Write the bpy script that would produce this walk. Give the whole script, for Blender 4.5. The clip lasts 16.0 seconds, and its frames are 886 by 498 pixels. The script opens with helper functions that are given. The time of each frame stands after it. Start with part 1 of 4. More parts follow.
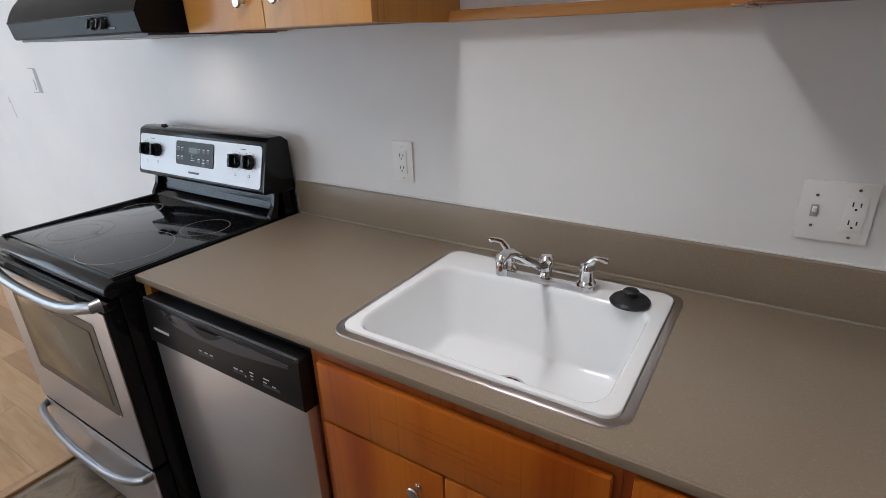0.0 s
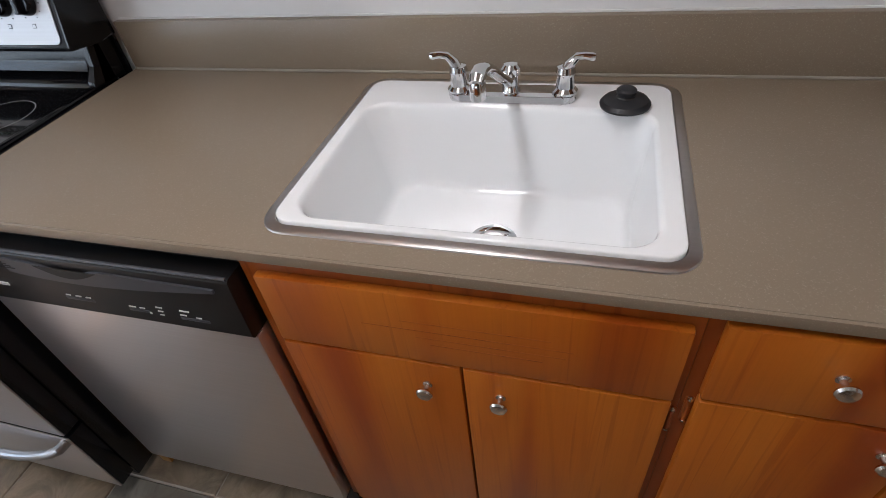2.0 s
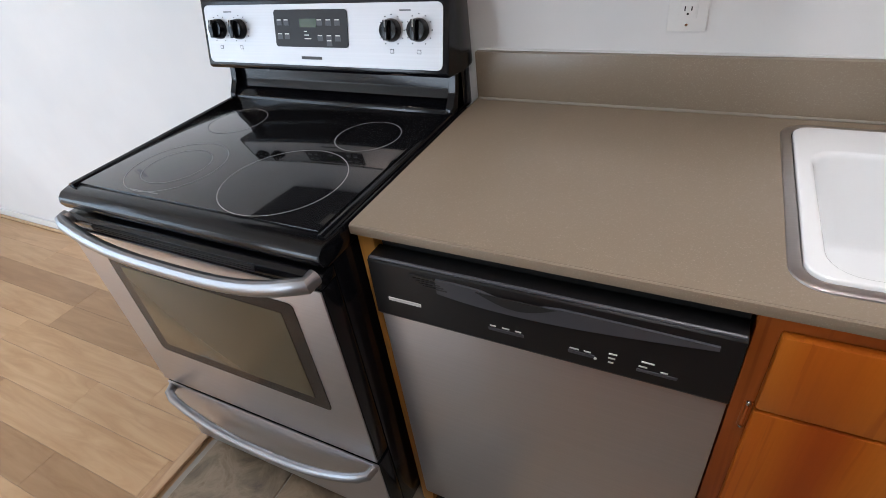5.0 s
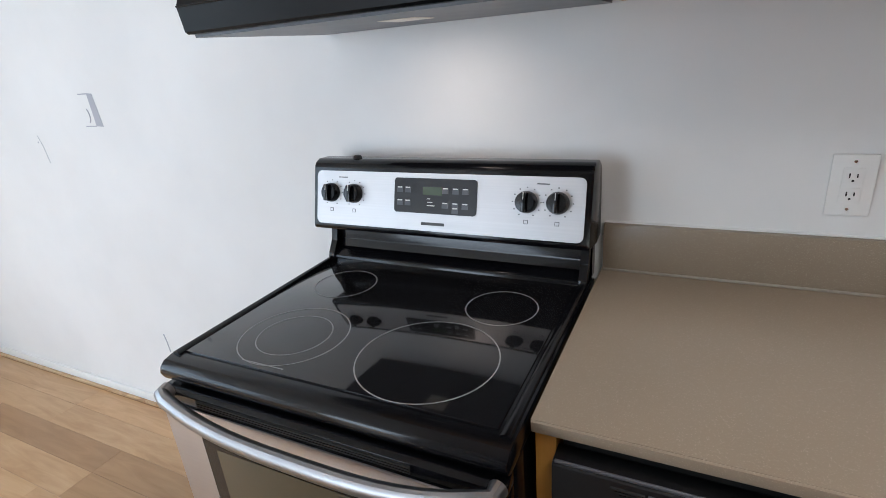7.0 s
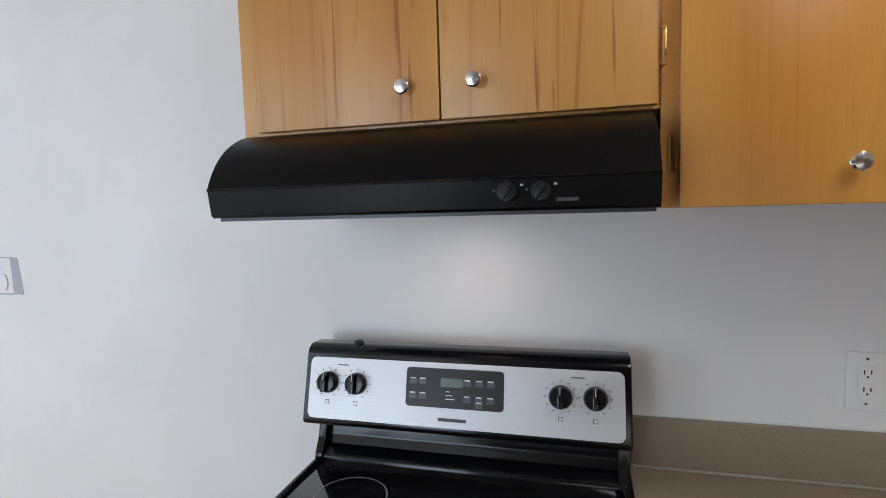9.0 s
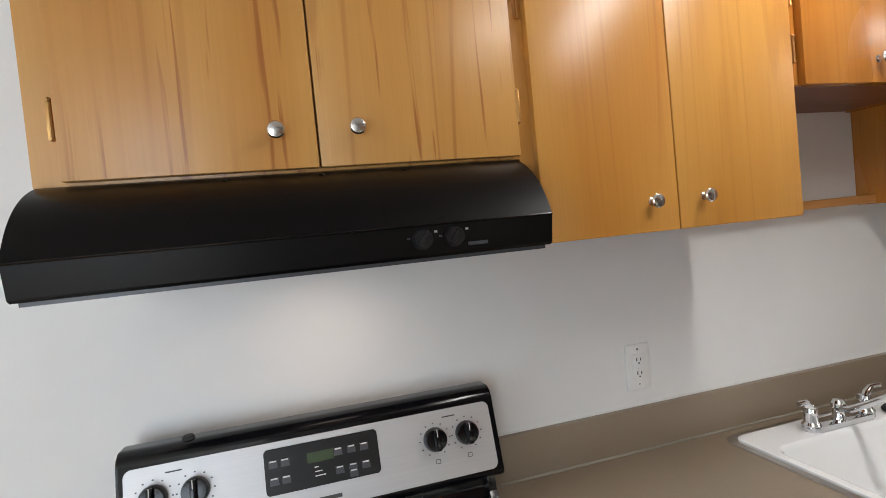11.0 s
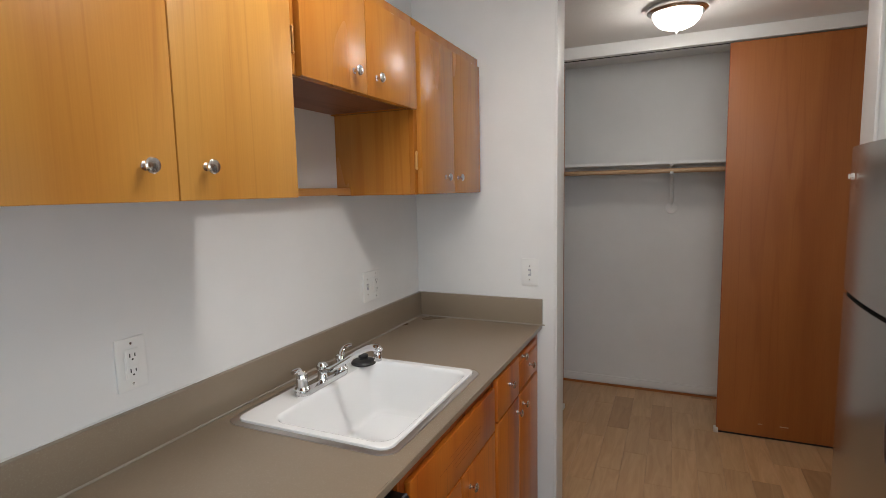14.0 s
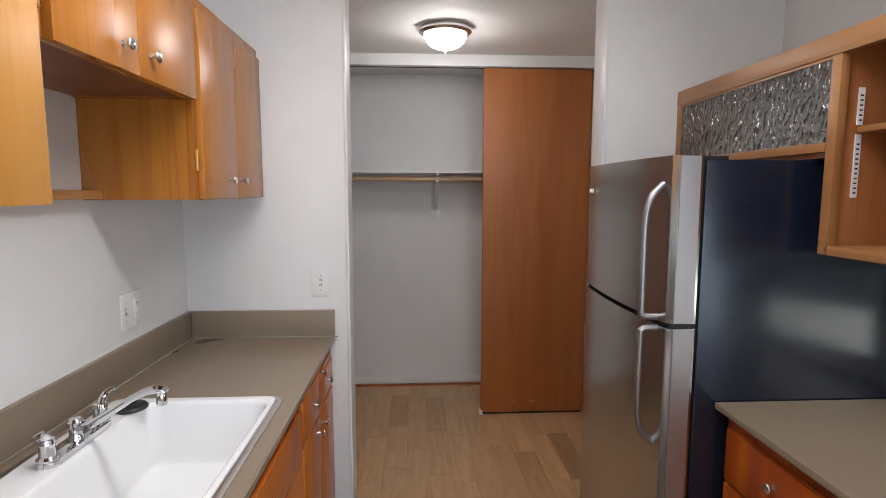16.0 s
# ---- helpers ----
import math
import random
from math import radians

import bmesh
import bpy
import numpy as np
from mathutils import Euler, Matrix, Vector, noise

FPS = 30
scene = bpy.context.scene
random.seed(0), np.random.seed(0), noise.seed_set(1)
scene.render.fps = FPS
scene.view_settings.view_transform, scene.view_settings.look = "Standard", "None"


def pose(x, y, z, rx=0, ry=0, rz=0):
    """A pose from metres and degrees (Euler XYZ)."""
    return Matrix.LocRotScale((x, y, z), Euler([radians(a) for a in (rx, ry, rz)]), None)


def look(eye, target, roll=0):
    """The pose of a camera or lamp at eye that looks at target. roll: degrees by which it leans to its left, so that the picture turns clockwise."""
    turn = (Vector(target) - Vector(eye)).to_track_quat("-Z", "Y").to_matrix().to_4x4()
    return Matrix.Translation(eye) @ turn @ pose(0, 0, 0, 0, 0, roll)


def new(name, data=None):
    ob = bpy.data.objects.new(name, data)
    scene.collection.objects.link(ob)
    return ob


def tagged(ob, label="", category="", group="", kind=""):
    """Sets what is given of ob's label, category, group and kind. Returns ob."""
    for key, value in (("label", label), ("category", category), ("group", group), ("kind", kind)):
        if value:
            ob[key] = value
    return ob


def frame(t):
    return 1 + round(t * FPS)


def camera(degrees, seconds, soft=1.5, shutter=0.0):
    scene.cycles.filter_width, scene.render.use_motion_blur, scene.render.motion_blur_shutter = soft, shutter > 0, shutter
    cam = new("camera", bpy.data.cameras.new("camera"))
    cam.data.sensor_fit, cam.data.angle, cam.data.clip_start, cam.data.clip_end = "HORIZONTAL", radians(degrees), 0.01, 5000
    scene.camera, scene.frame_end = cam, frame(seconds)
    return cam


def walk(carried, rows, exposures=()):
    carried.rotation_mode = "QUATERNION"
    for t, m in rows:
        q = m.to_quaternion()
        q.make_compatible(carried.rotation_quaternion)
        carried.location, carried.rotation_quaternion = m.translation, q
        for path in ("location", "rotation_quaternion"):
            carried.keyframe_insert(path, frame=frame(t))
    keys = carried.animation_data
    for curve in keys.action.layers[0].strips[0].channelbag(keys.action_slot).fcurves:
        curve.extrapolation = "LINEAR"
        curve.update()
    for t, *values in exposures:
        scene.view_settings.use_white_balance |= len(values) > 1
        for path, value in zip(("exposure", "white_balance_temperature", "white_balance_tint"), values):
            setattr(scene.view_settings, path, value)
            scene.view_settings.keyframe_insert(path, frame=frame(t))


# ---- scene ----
cam = camera(80.7, 16.0, soft=0.75)
PATH = [
    (0, (1.352, -1.184, 1.462), (0.331, 0.359, 0.703), -2.2),
    (0.5, (1.269, -1.111, 1.419), (0.368, 0.382, 0.44), -3.0),
    (1, (1.203, -1.041, 1.392), (0.424, 0.386, 0.228), -5.3),
    (1.5, (1.154, -1.017, 1.378), (0.515, 0.383, 0.1), -6.9),
    (2, (1.095, -1.021, 1.366), (0.586, 0.38, 0.033), -7.7),
    (2.5, (0.977, -1.074, 1.36), (0.614, 0.368, 0.022), -6.3),
    (3, (0.846, -1.127, 1.37), (0.508, 0.35, 0.064), -5.8),
    (3.5, (0.747, -1.174, 1.392), (0.306, 0.315, 0.131), -7.1),
    (4, (0.678, -1.19, 1.399), (0.091, 0.272, 0.167), -7.3),
    (4.2, (0.646, -1.188, 1.395), (0.009, 0.256, 0.167), -7.3),
    (6.3, (0.303, -1.129, 1.384), (-0.661, 0.352, 0.447), -6.4),
    (6.5, (0.276, -1.14, 1.393), (-0.669, 0.394, 0.523), -5.8),
    (7, (0.189, -1.188, 1.427), (-0.673, 0.471, 0.715), -4.9),
    (7.5, (0.104, -1.219, 1.468), (-0.654, 0.544, 0.905), -4.3),
    (8, (0.047, -1.232, 1.482), (-0.64, 0.599, 1.062), -3.4),
    (8.5, (-0.016, -1.221, 1.493), (-0.632, 0.662, 1.214), -2.6),
    (8.7, (-0.048, -1.211, 1.498), (-0.633, 0.687, 1.267), -2.2),
    (10.8, (-0.362, -1.166, 1.532), (0.04, 0.792, 1.49), -4.7),
    (11, (-0.385, -1.169, 1.529), (0.166, 0.753, 1.462), -5.6),
    (11.5, (-0.43, -1.182, 1.532), (0.475, 0.595, 1.374), -7.0),
    (12, (-0.44, -1.18, 1.521), (0.77, 0.399, 1.312), -6.7),
    (12.5, (-0.42, -1.166, 1.517), (1.032, 0.189, 1.28), -5.2),
    (13, (-0.377, -1.152, 1.513), (1.248, -0.009, 1.279), -3.7),
    (13.5, (-0.337, -1.131, 1.506), (1.397, -0.16, 1.28), -2.2),
    (14, (-0.304, -1.105, 1.497), (1.512, -0.297, 1.276), -1.2),
    (14.5, (-0.279, -1.07, 1.503), (1.608, -0.443, 1.288), -0.5),
    (15, (-0.267, -1.018, 1.506), (1.679, -0.608, 1.295), -0.2),
    (15.5, (-0.262, -0.968, 1.508), (1.721, -0.814, 1.292), -0.1),
    (16, (-0.258, -0.932, 1.512), (1.727, -1.036, 1.293), 0.1),
]
EXPOSURES = [(0.0, 0.08, 6000, 11), (1.5, 0.16, 6000, 13), (4.2, 0.38, 6000, 13), (6.3, 0.42, 5950, 10), (8.7, 0.03, 5950, 10), (10.8, 0.22, 6350, 10), (14.5, 0.22, 6400, 10), (16.0, 0.47, 6100, 12)]
walk(cam, [(t, look(eye, target, roll)) for t, eye, target, roll in PATH], EXPOSURES)

# ---- light and exposure ----
world = bpy.data.worlds.new("world")
scene.world = world
world.use_nodes = True
wn = world.node_tree
sky = wn.nodes.new("ShaderNodeTexSky")
sky.sky_type = "NISHITA"
sky.sun_disc = False
sky.sun_elevation, sky.sun_rotation = radians(48), radians(150)
wn.links.new(sky.outputs["Color"], wn.nodes["Background"].inputs["Color"])
wn.nodes["Background"].inputs["Strength"].default_value = 0.12


def lamp(name, kind, m, power, colour, size=0.1, size_y=None, spread=180):
    data = bpy.data.lights.new(name, kind)
    data.energy, data.color = power, colour
    if kind == "AREA":
        data.shape = "RECTANGLE" if size_y else "DISK"
        data.size = size
        data.spread = radians(spread)
        if size_y:
            data.size_y = size_y
    elif kind == "POINT":
        data.shadow_soft_size = size
    elif kind == "SUN":
        data.angle = size
    ob = new(name, data)
    ob.matrix_world = m
    return ob


# the sun outside, daylight in the living room window and glass door, the ceiling lamps and the hood lamp
lamp("sun", "SUN", look((0, 0, 10), (3.0, 6.0, 0)), 5.0, (1.0, 0.95, 0.88), radians(0.5))
lamp("window_daylight", "AREA", look((-3.30, -2.5, 1.35), (0.0, -2.2, 1.15)), 23, (0.76, 0.89, 1.0), 2.0, 1.7)
lamp("kitchen_tube_light", "AREA", pose(0.66, -0.98, 2.320), 8.5, (1.0, 0.95, 0.90), 0.14, 1.2)
lamp("hood_lamp_light", "AREA", look((-0.34, -0.24, 1.4825), (-0.34, -0.05, 1.15)), 0.33, (1.0, 0.80, 0.66), 0.10, spread=118)
lamp("hall_lamp_light", "POINT", pose(2.59, -1.092, 2.235), 4.9, (1.0, 0.92, 0.84), 0.09)
lamp("side_window_daylight", "AREA", look((0.56, -2.455, 1.07), (0.56, 0.0, 1.00)), 0.75, (1.0, 0.98, 0.84), 0.80, 0.16)
lamp("glass_door_daylight", "AREA", look((-2.0, -4.90, 1.10), (-1.7, 0.0, 1.10)), 58, (0.80, 0.90, 1.0), 1.8, 2.0)



# ---- materials ----
def material(name, colour, rough=0.5, metal=0.0, spec=0.5, coat=0.0):
    m = bpy.data.materials.new(name)
    m.use_nodes = True
    b = m.node_tree.nodes["Principled BSDF"]
    b.inputs["Base Color"].default_value = (*colour, 1)
    b.inputs["Roughness"].default_value = rough
    b.inputs["Metallic"].default_value = metal
    b.inputs["Specular IOR Level"].default_value = spec
    b.inputs["Coat Weight"].default_value = coat
    return m


def node(m, kind, **inputs):
    n = m.node_tree.nodes.new(kind)
    for key, value in inputs.items():
        n.inputs[key.replace("_", " ")].default_value = value
    return n


def link(m, a, b):
    m.node_tree.links.new(a, b)


def coords(m, scale, out="Object"):
    tc, mp = node(m, "ShaderNodeTexCoord"), node(m, "ShaderNodeMapping")
    mp.inputs["Scale"].default_value = scale
    info = node(m, "ShaderNodeObjectInfo")
    mul = node(m, "ShaderNodeVectorMath")
    mul.operation = "SCALE"
    mul.inputs[0].default_value = (37.0, 19.0, 53.0)
    link(m, info.outputs["Random"], mul.inputs["Scale"])
    add = node(m, "ShaderNodeVectorMath")
    link(m, tc.outputs[out], mp.inputs["Vector"])
    link(m, mp.outputs["Vector"], add.inputs[0])
    link(m, mul.outputs["Vector"], add.inputs[1])
    return add.outputs["Vector"]


def ramp(m, fac, stops):
    r = node(m, "ShaderNodeValToRGB")
    e = r.color_ramp.elements
    while len(e) < len(stops):
        e.new(0.5)
    for el, (p, c) in zip(e, stops):
        el.position, el.color = p, (*c, 1)
    link(m, fac, r.inputs["Fac"])
    return r.outputs["Color"]


def noise_fac(m, vec, scale, detail=4.0, rough=0.55, distortion=0.0):
    n = node(m, "ShaderNodeTexNoise", Scale=scale, Detail=detail, Roughness=rough, Distortion=distortion)
    link(m, vec, n.inputs["Vector"])
    return n.outputs["Fac"]


def bump(m, fac, strength, distance=0.002):
    b = node(m, "ShaderNodeBump", Strength=strength, Distance=distance)
    link(m, fac, b.inputs["Height"])
    link(m, b.outputs["Normal"], m.node_tree.nodes["Principled BSDF"].inputs["Normal"])


def bsdf(m):
    return m.node_tree.nodes["Principled BSDF"]


def mix(m, fac, a, b, mode="MIX"):
    n = node(m, "ShaderNodeMix")
    n.data_type, n.blend_type = "RGBA", mode
    if isinstance(fac, float):
        n.inputs["Factor"].default_value = fac
    else:
        link(m, fac, n.inputs["Factor"])
    for src, at in ((a, 6), (b, 7)):
        if isinstance(src, tuple):
            n.inputs[at].default_value = (*src, 1)
        else:
            link(m, src, n.inputs[at])
    return n.outputs[2]


def rough_var(m, fac, lo, hi):
    r = node(m, "ShaderNodeMapRange")
    r.inputs["To Min"].default_value, r.inputs["To Max"].default_value = lo, hi
    link(m, fac, r.inputs["Value"])
    link(m, r.outputs["Result"], bsdf(m).inputs["Roughness"])


def paint(name, colour, rough=0.55, bumpy=0.12, scale=90):
    m = material(name, colour, rough)
    v = coords(m, (1, 1, 1))
    n1, n2 = noise_fac(m, v, scale, 3), noise_fac(m, v, 2.2, 4)
    dark = tuple(c * 0.94 for c in colour)
    link(m, ramp(m, n2, [(0.35, dark), (0.65, colour)]), bsdf(m).inputs["Base Color"])
    rough_var(m, n2, rough - 0.06, rough + 0.06)
    bump(m, n1, bumpy, 0.0015)
    return m


def wood(name, light, mid, dark, rough=0.32, streak=0.6, axis="z", coat=0.12, band=4.0, lines=0.6):
    """Veneer: a calm ground, cathedral figure in fine lines, and a few narrow dark streaks."""
    m = material(name, mid, rough, coat=coat)
    long = {"z": lambda a, b: (a, a, b), "x": lambda a, b: (b, a, a), "y": lambda a, b: (a, b, a)}[axis]
    broad = noise_fac(m, coords(m, long(band, 0.7)), 1.0, 2, 0.45, 0.5)
    base = ramp(m, broad, [(0.30, dark), (0.42, mid), (0.58, light), (0.74, mid)])
    ripple = noise_fac(m, coords(m, long(band * 1.5, 0.28)), 1.0, 1.5, 0.4, 0.30)
    wave = node(m, "ShaderNodeMath")
    wave.operation = "SINE"
    turns = node(m, "ShaderNodeMath")
    turns.operation, turns.inputs[1].default_value = "MULTIPLY", 52.0
    link(m, ripple, turns.inputs[0])
    link(m, turns.outputs[0], wave.inputs[0])
    figure = ramp(m, wave.outputs[0], [(0.30, (1, 1, 1)), (0.84, (0.95, 0.91, 0.85)), (0.97, (0.60, 0.43, 0.29))])
    where = ramp(m, noise_fac(m, coords(m, long(3.0, 1.1)), 1.0, 2), [(0.38, (0.15 * lines, 0.15 * lines, 0.15 * lines)), (0.58, (lines, lines, lines))])
    base = mix(m, where, base, mix(m, 1.0, base, figure, "MULTIPLY"))
    n3 = noise_fac(m, coords(m, long(band * 13, 2.4)), 1.0, 3, 0.5, 0.5)
    streaks = ramp(m, n3, [(0.33, (0, 0, 0)), (0.40, (1, 1, 1))])
    darker = (dark[0] * 0.66, dark[1] * 0.48, dark[2] * 0.42)
    body = mix(m, streaks, mix(m, streak, base, darker), base)
    n2 = noise_fac(m, coords(m, long(260, 5.0)), 1.0, 3)
    shade = ramp(m, n2, [(0.3, (0.93, 0.92, 0.90)), (0.7, (1.0, 1.0, 1.0))])
    link(m, mix(m, 1.0, body, shade, "MULTIPLY"), bsdf(m).inputs["Base Color"])
    rough_var(m, broad, rough - 0.05, rough + 0.10)
    bump(m, n2, 0.06, 0.0006)
    bsdf(m).inputs["Coat Roughness"].default_value = 0.24
    return m


def brushed(name, colour, rough, axis="x", metal=1.0, aniso=0.0, relief=0.02):
    m = material(name, colour, rough, metal)
    s = {"x": (2, 300, 300), "z": (300, 300, 2), "y": (300, 2, 300)}[axis]
    n1 = noise_fac(m, coords(m, s), 1.0, 2)
    n2 = noise_fac(m, coords(m, (1, 1, 1)), 3.0, 4)
    c2 = tuple(c * 0.95 for c in colour)
    link(m, ramp(m, n1, [(0.3, c2), (0.7, colour)]), bsdf(m).inputs["Base Color"])
    rough_var(m, n2, rough - 0.02, rough + 0.03)
    if relief:
        bump(m, n1, relief, 0.0003)
    bsdf(m).inputs["Anisotropic"].default_value = aniso
    return m


def smooth(name, colour, rough, metal=0.0, coat=0.0, spec=0.5):
    m = material(name, colour, rough, metal, spec, coat)
    n = noise_fac(m, coords(m, (1, 1, 1)), 14.0, 4)
    rough_var(m, n, max(0.02, rough - 0.04), rough + 0.05)
    return m


WALL = paint("white_wall_paint", (0.80, 0.80, 0.79), 0.50, 0.16, 110)
CEIL = paint("stippled_ceiling_paint", (0.80, 0.79, 0.77), 0.7, 0.9, 55)
TRIM = paint("white_gloss_trim", (0.82, 0.82, 0.81), 0.35, 0.05)
UPPER = wood("honey_birch", (0.57, 0.285, 0.062), (0.52, 0.240, 0.045), (0.45, 0.185, 0.029), 0.30, 0.12, lines=0.30)
UPPER_F = wood("figured_honey_birch", (0.58, 0.310, 0.085), (0.53, 0.265, 0.064), (0.48, 0.220, 0.048), 0.34, 0.85, lines=0.7)
UPPER_R = wood("orange_honey_birch", (0.48, 0.195, 0.032), (0.42, 0.155, 0.022), (0.36, 0.122, 0.016), 0.23, 0.12, lines=0.28, coat=0.05)
BASEW = wood("red_stained_birch", (0.55, 0.162, 0.014), (0.47, 0.117, 0.008), (0.33, 0.058, 0.005), 0.30, 0.30, band=7.0, lines=0.22)
FRAMEW = wood("dark_red_face_frame", (0.42, 0.105, 0.014), (0.34, 0.075, 0.010), (0.24, 0.045, 0.006), 0.34, 0.4)
UNDER = wood("brown_plywood", (0.27, 0.10, 0.05), (0.22, 0.075, 0.036), (0.17, 0.052, 0.024), 0.45, 0.3, "x")
BOARD = wood("reddish_birch_board", (0.46, 0.20, 0.075), (0.40, 0.16, 0.055), (0.33, 0.12, 0.04), 0.38, 0.2)
RAILW = wood("honey_birch_rail", (0.62, 0.34, 0.11), (0.52, 0.25, 0.066), (0.40, 0.17, 0.04), 0.34, 0.4, "x")
CLOSET = wood("closet_mahogany_veneer", (0.40, 0.138, 0.032), (0.37, 0.122, 0.027), (0.33, 0.102, 0.022), 0.42, 0.08, "z", 0.12, lines=0.2)
SHELFW = wood("aged_birch", (0.42, 0.21, 0.080), (0.35, 0.165, 0.058), (0.27, 0.115, 0.038), 0.36, 0.2, "x", lines=0.3)
ROD = wood("pine_rod", (0.60, 0.42, 0.26), (0.52, 0.34, 0.19), (0.44, 0.27, 0.14), 0.5, 0.2, "y")

COUNTER = material("taupe_laminate", (0.20, 0.16, 0.115), 0.30)
_v = coords(COUNTER, (1, 1, 1))
_sp = noise_fac(COUNTER, _v, 420, 3, 0.7)
_big = noise_fac(COUNTER, _v, 2.3, 2)
_c = ramp(COUNTER, _big, [(0.3, (0.242, 0.189, 0.134)), (0.7, (0.272, 0.215, 0.156))])
_s = ramp(COUNTER, _sp, [(0.57, (0, 0, 0)), (0.68, (1, 1, 1))])
link(COUNTER, mix(COUNTER, _s, _c, (0.35, 0.295, 0.23)), bsdf(COUNTER).inputs["Base Color"])
rough_var(COUNTER, _big, 0.24, 0.36)
bump(COUNTER, _sp, 0.09, 0.0005)

STEEL = brushed("brushed_stainless", (0.74, 0.71, 0.715), 0.30, "x", 0.92, 0.2, 0.0)
STEEL_O = brushed("oven_stainless", (0.56, 0.535, 0.53), 0.33, "x", 0.92, 0.2, 0.0)
STEEL_P = brushed("brushed_stainless_panel", (0.55, 0.545, 0.55), 0.50, "x", 0.92, 0.1, 0.005)
STEEL_V = brushed("fridge_stainless", (0.54, 0.53, 0.51), 0.21, "z", 0.97, 0.0, 0.0)
STEEL_E = brushed("fridge_door_edge_steel", (0.46, 0.44, 0.44), 0.38, "z", 0.9)
BARST = smooth("satin_steel_bar", (0.35, 0.35, 0.36), 0.33, 1.0)
RIM = brushed("steel_rim", (0.55, 0.52, 0.50), 0.32, "x", 1.0)
CHROME = smooth("chrome", (0.68, 0.68, 0.69), 0.06, 1.0)
NICKEL = smooth("satin_nickel", (0.70, 0.68, 0.66), 0.20, 1.0)
BRASS = smooth("worn_brass", (0.62, 0.36, 0.13), 0.30, 1.0)
BLACK = smooth("black_enamel", (0.004, 0.004, 0.005), 0.14, spec=0.35)
BLACKP = smooth("black_plastic", (0.010, 0.0095, 0.010), 0.34, spec=0.35)
BLACKM = smooth("black_kick", (0.010, 0.010, 0.010), 0.6)
HOODB = smooth("black_painted_steel", (0.0035, 0.0031, 0.0032), 0.30, spec=0.14)
GREYP = smooth("dark_grey_plastic", (0.055, 0.056, 0.065), 0.35)
GLASSTOP = smooth("black_ceramic_glass", (0.008, 0.008, 0.009), 0.06, coat=0.3)
FRSIDE = smooth("fridge_black_side", (0.008, 0.013, 0.026), 0.21, spec=0.5, coat=0.15)
bsdf(FRSIDE).inputs["IOR"].default_value = 1.5
bsdf(FRSIDE).inputs["Coat Roughness"].default_value = 0.16
bump(FRSIDE, noise_fac(FRSIDE, coords(FRSIDE, (1, 1, 1)), 160, 2), 0.05, 0.001)
RINGC = smooth("grey_burner_print", (0.27, 0.27, 0.27), 0.4)
MARKS = smooth("white_print", (0.62, 0.62, 0.60), 0.5)
DARKINK = smooth("dark_print", (0.05, 0.05, 0.05), 0.5)
# the green of reflected foliage is put into the display colour
LCD = smooth("lcd_green_reflection", (0.050, 0.075, 0.040), 0.2)
PORC = smooth("white_porcelain", (0.91, 0.925, 0.93), 0.10, coat=0.3)
RUBBER = smooth("black_rubber", (0.014, 0.014, 0.016), 0.45)
PLATE = smooth("white_plastic_plate", (0.80, 0.80, 0.78), 0.35)
SLOT = smooth("dark_slot", (0.02, 0.02, 0.02), 0.6)
SPACKLE = smooth("grey_adhesive_residue", (0.42, 0.43, 0.47), 0.7)
CAULK = paint("pale_caulk", (0.34, 0.30, 0.25), 0.6, 0.2, 200)
FIBRE = smooth("white_steel_strip", (0.78, 0.78, 0.77), 0.4)
GROUT = paint("grey_grout", (0.30, 0.27, 0.23), 0.8, 0.3, 200)
SUBFLOOR = paint("dark_plank_joint", (0.33, 0.21, 0.11), 0.8, 0.2, 200)

OVENW = smooth("brown_oven_window", (0.105, 0.082, 0.048), 0.12, spec=0.3)
OVENF = smooth("dark_oven_window_border", (0.022, 0.016, 0.012), 0.16, spec=0.3)

TILE = material("slate_look_tile", (0.2, 0.17, 0.13), 0.38)
_v = coords(TILE, (1, 1, 1))
_n = noise_fac(TILE, _v, 7.0, 7, 0.65, 1.6)
_info = node(TILE, "ShaderNodeObjectInfo")
_t = ramp(TILE, _info.outputs["Random"], [(0.0, (0.72, 0.76, 0.78)), (0.5, (1.0, 0.92, 0.80)), (1.0, (1.10, 0.86, 0.62))])
_c = ramp(TILE, _n, [(0.28, (0.085, 0.072, 0.058)), (0.45, (0.17, 0.145, 0.112)), (0.58, (0.24, 0.21, 0.17)), (0.72, (0.16, 0.125, 0.09))])
link(TILE, mix(TILE, 1.0, _c, _t, "MULTIPLY"), bsdf(TILE).inputs["Base Color"])
rough_var(TILE, _n, 0.28, 0.5)
bump(TILE, _n, 0.5, 0.003)

PLANK = material("maple_laminate", (0.5, 0.32, 0.16), 0.33)
_v = coords(PLANK, (1.2, 9, 9))
_n = noise_fac(PLANK, _v, 2.4, 6, 0.6, 1.0)
_info = node(PLANK, "ShaderNodeObjectInfo")
_t = ramp(PLANK, _info.outputs["Random"], [(0.0, (0.66, 0.60, 0.54)), (0.13, (0.72, 0.67, 0.60)), (0.18, (0.92, 0.90, 0.87)), (0.8, (1.0, 0.98, 0.94)), (1.0, (1.12, 1.06, 1.0))])
_c = ramp(PLANK, _n, [(0.3, (0.45, 0.272, 0.135)), (0.55, (0.55, 0.355, 0.192)), (0.75, (0.61, 0.41, 0.235))])
link(PLANK, mix(PLANK, 1.0, _c, _t, "MULTIPLY"), bsdf(PLANK).inputs["Base Color"])
rough_var(PLANK, _n, 0.26, 0.42)
bump(PLANK, noise_fac(PLANK, coords(PLANK, (4, 160, 160)), 1.0, 2), 0.06, 0.0006)

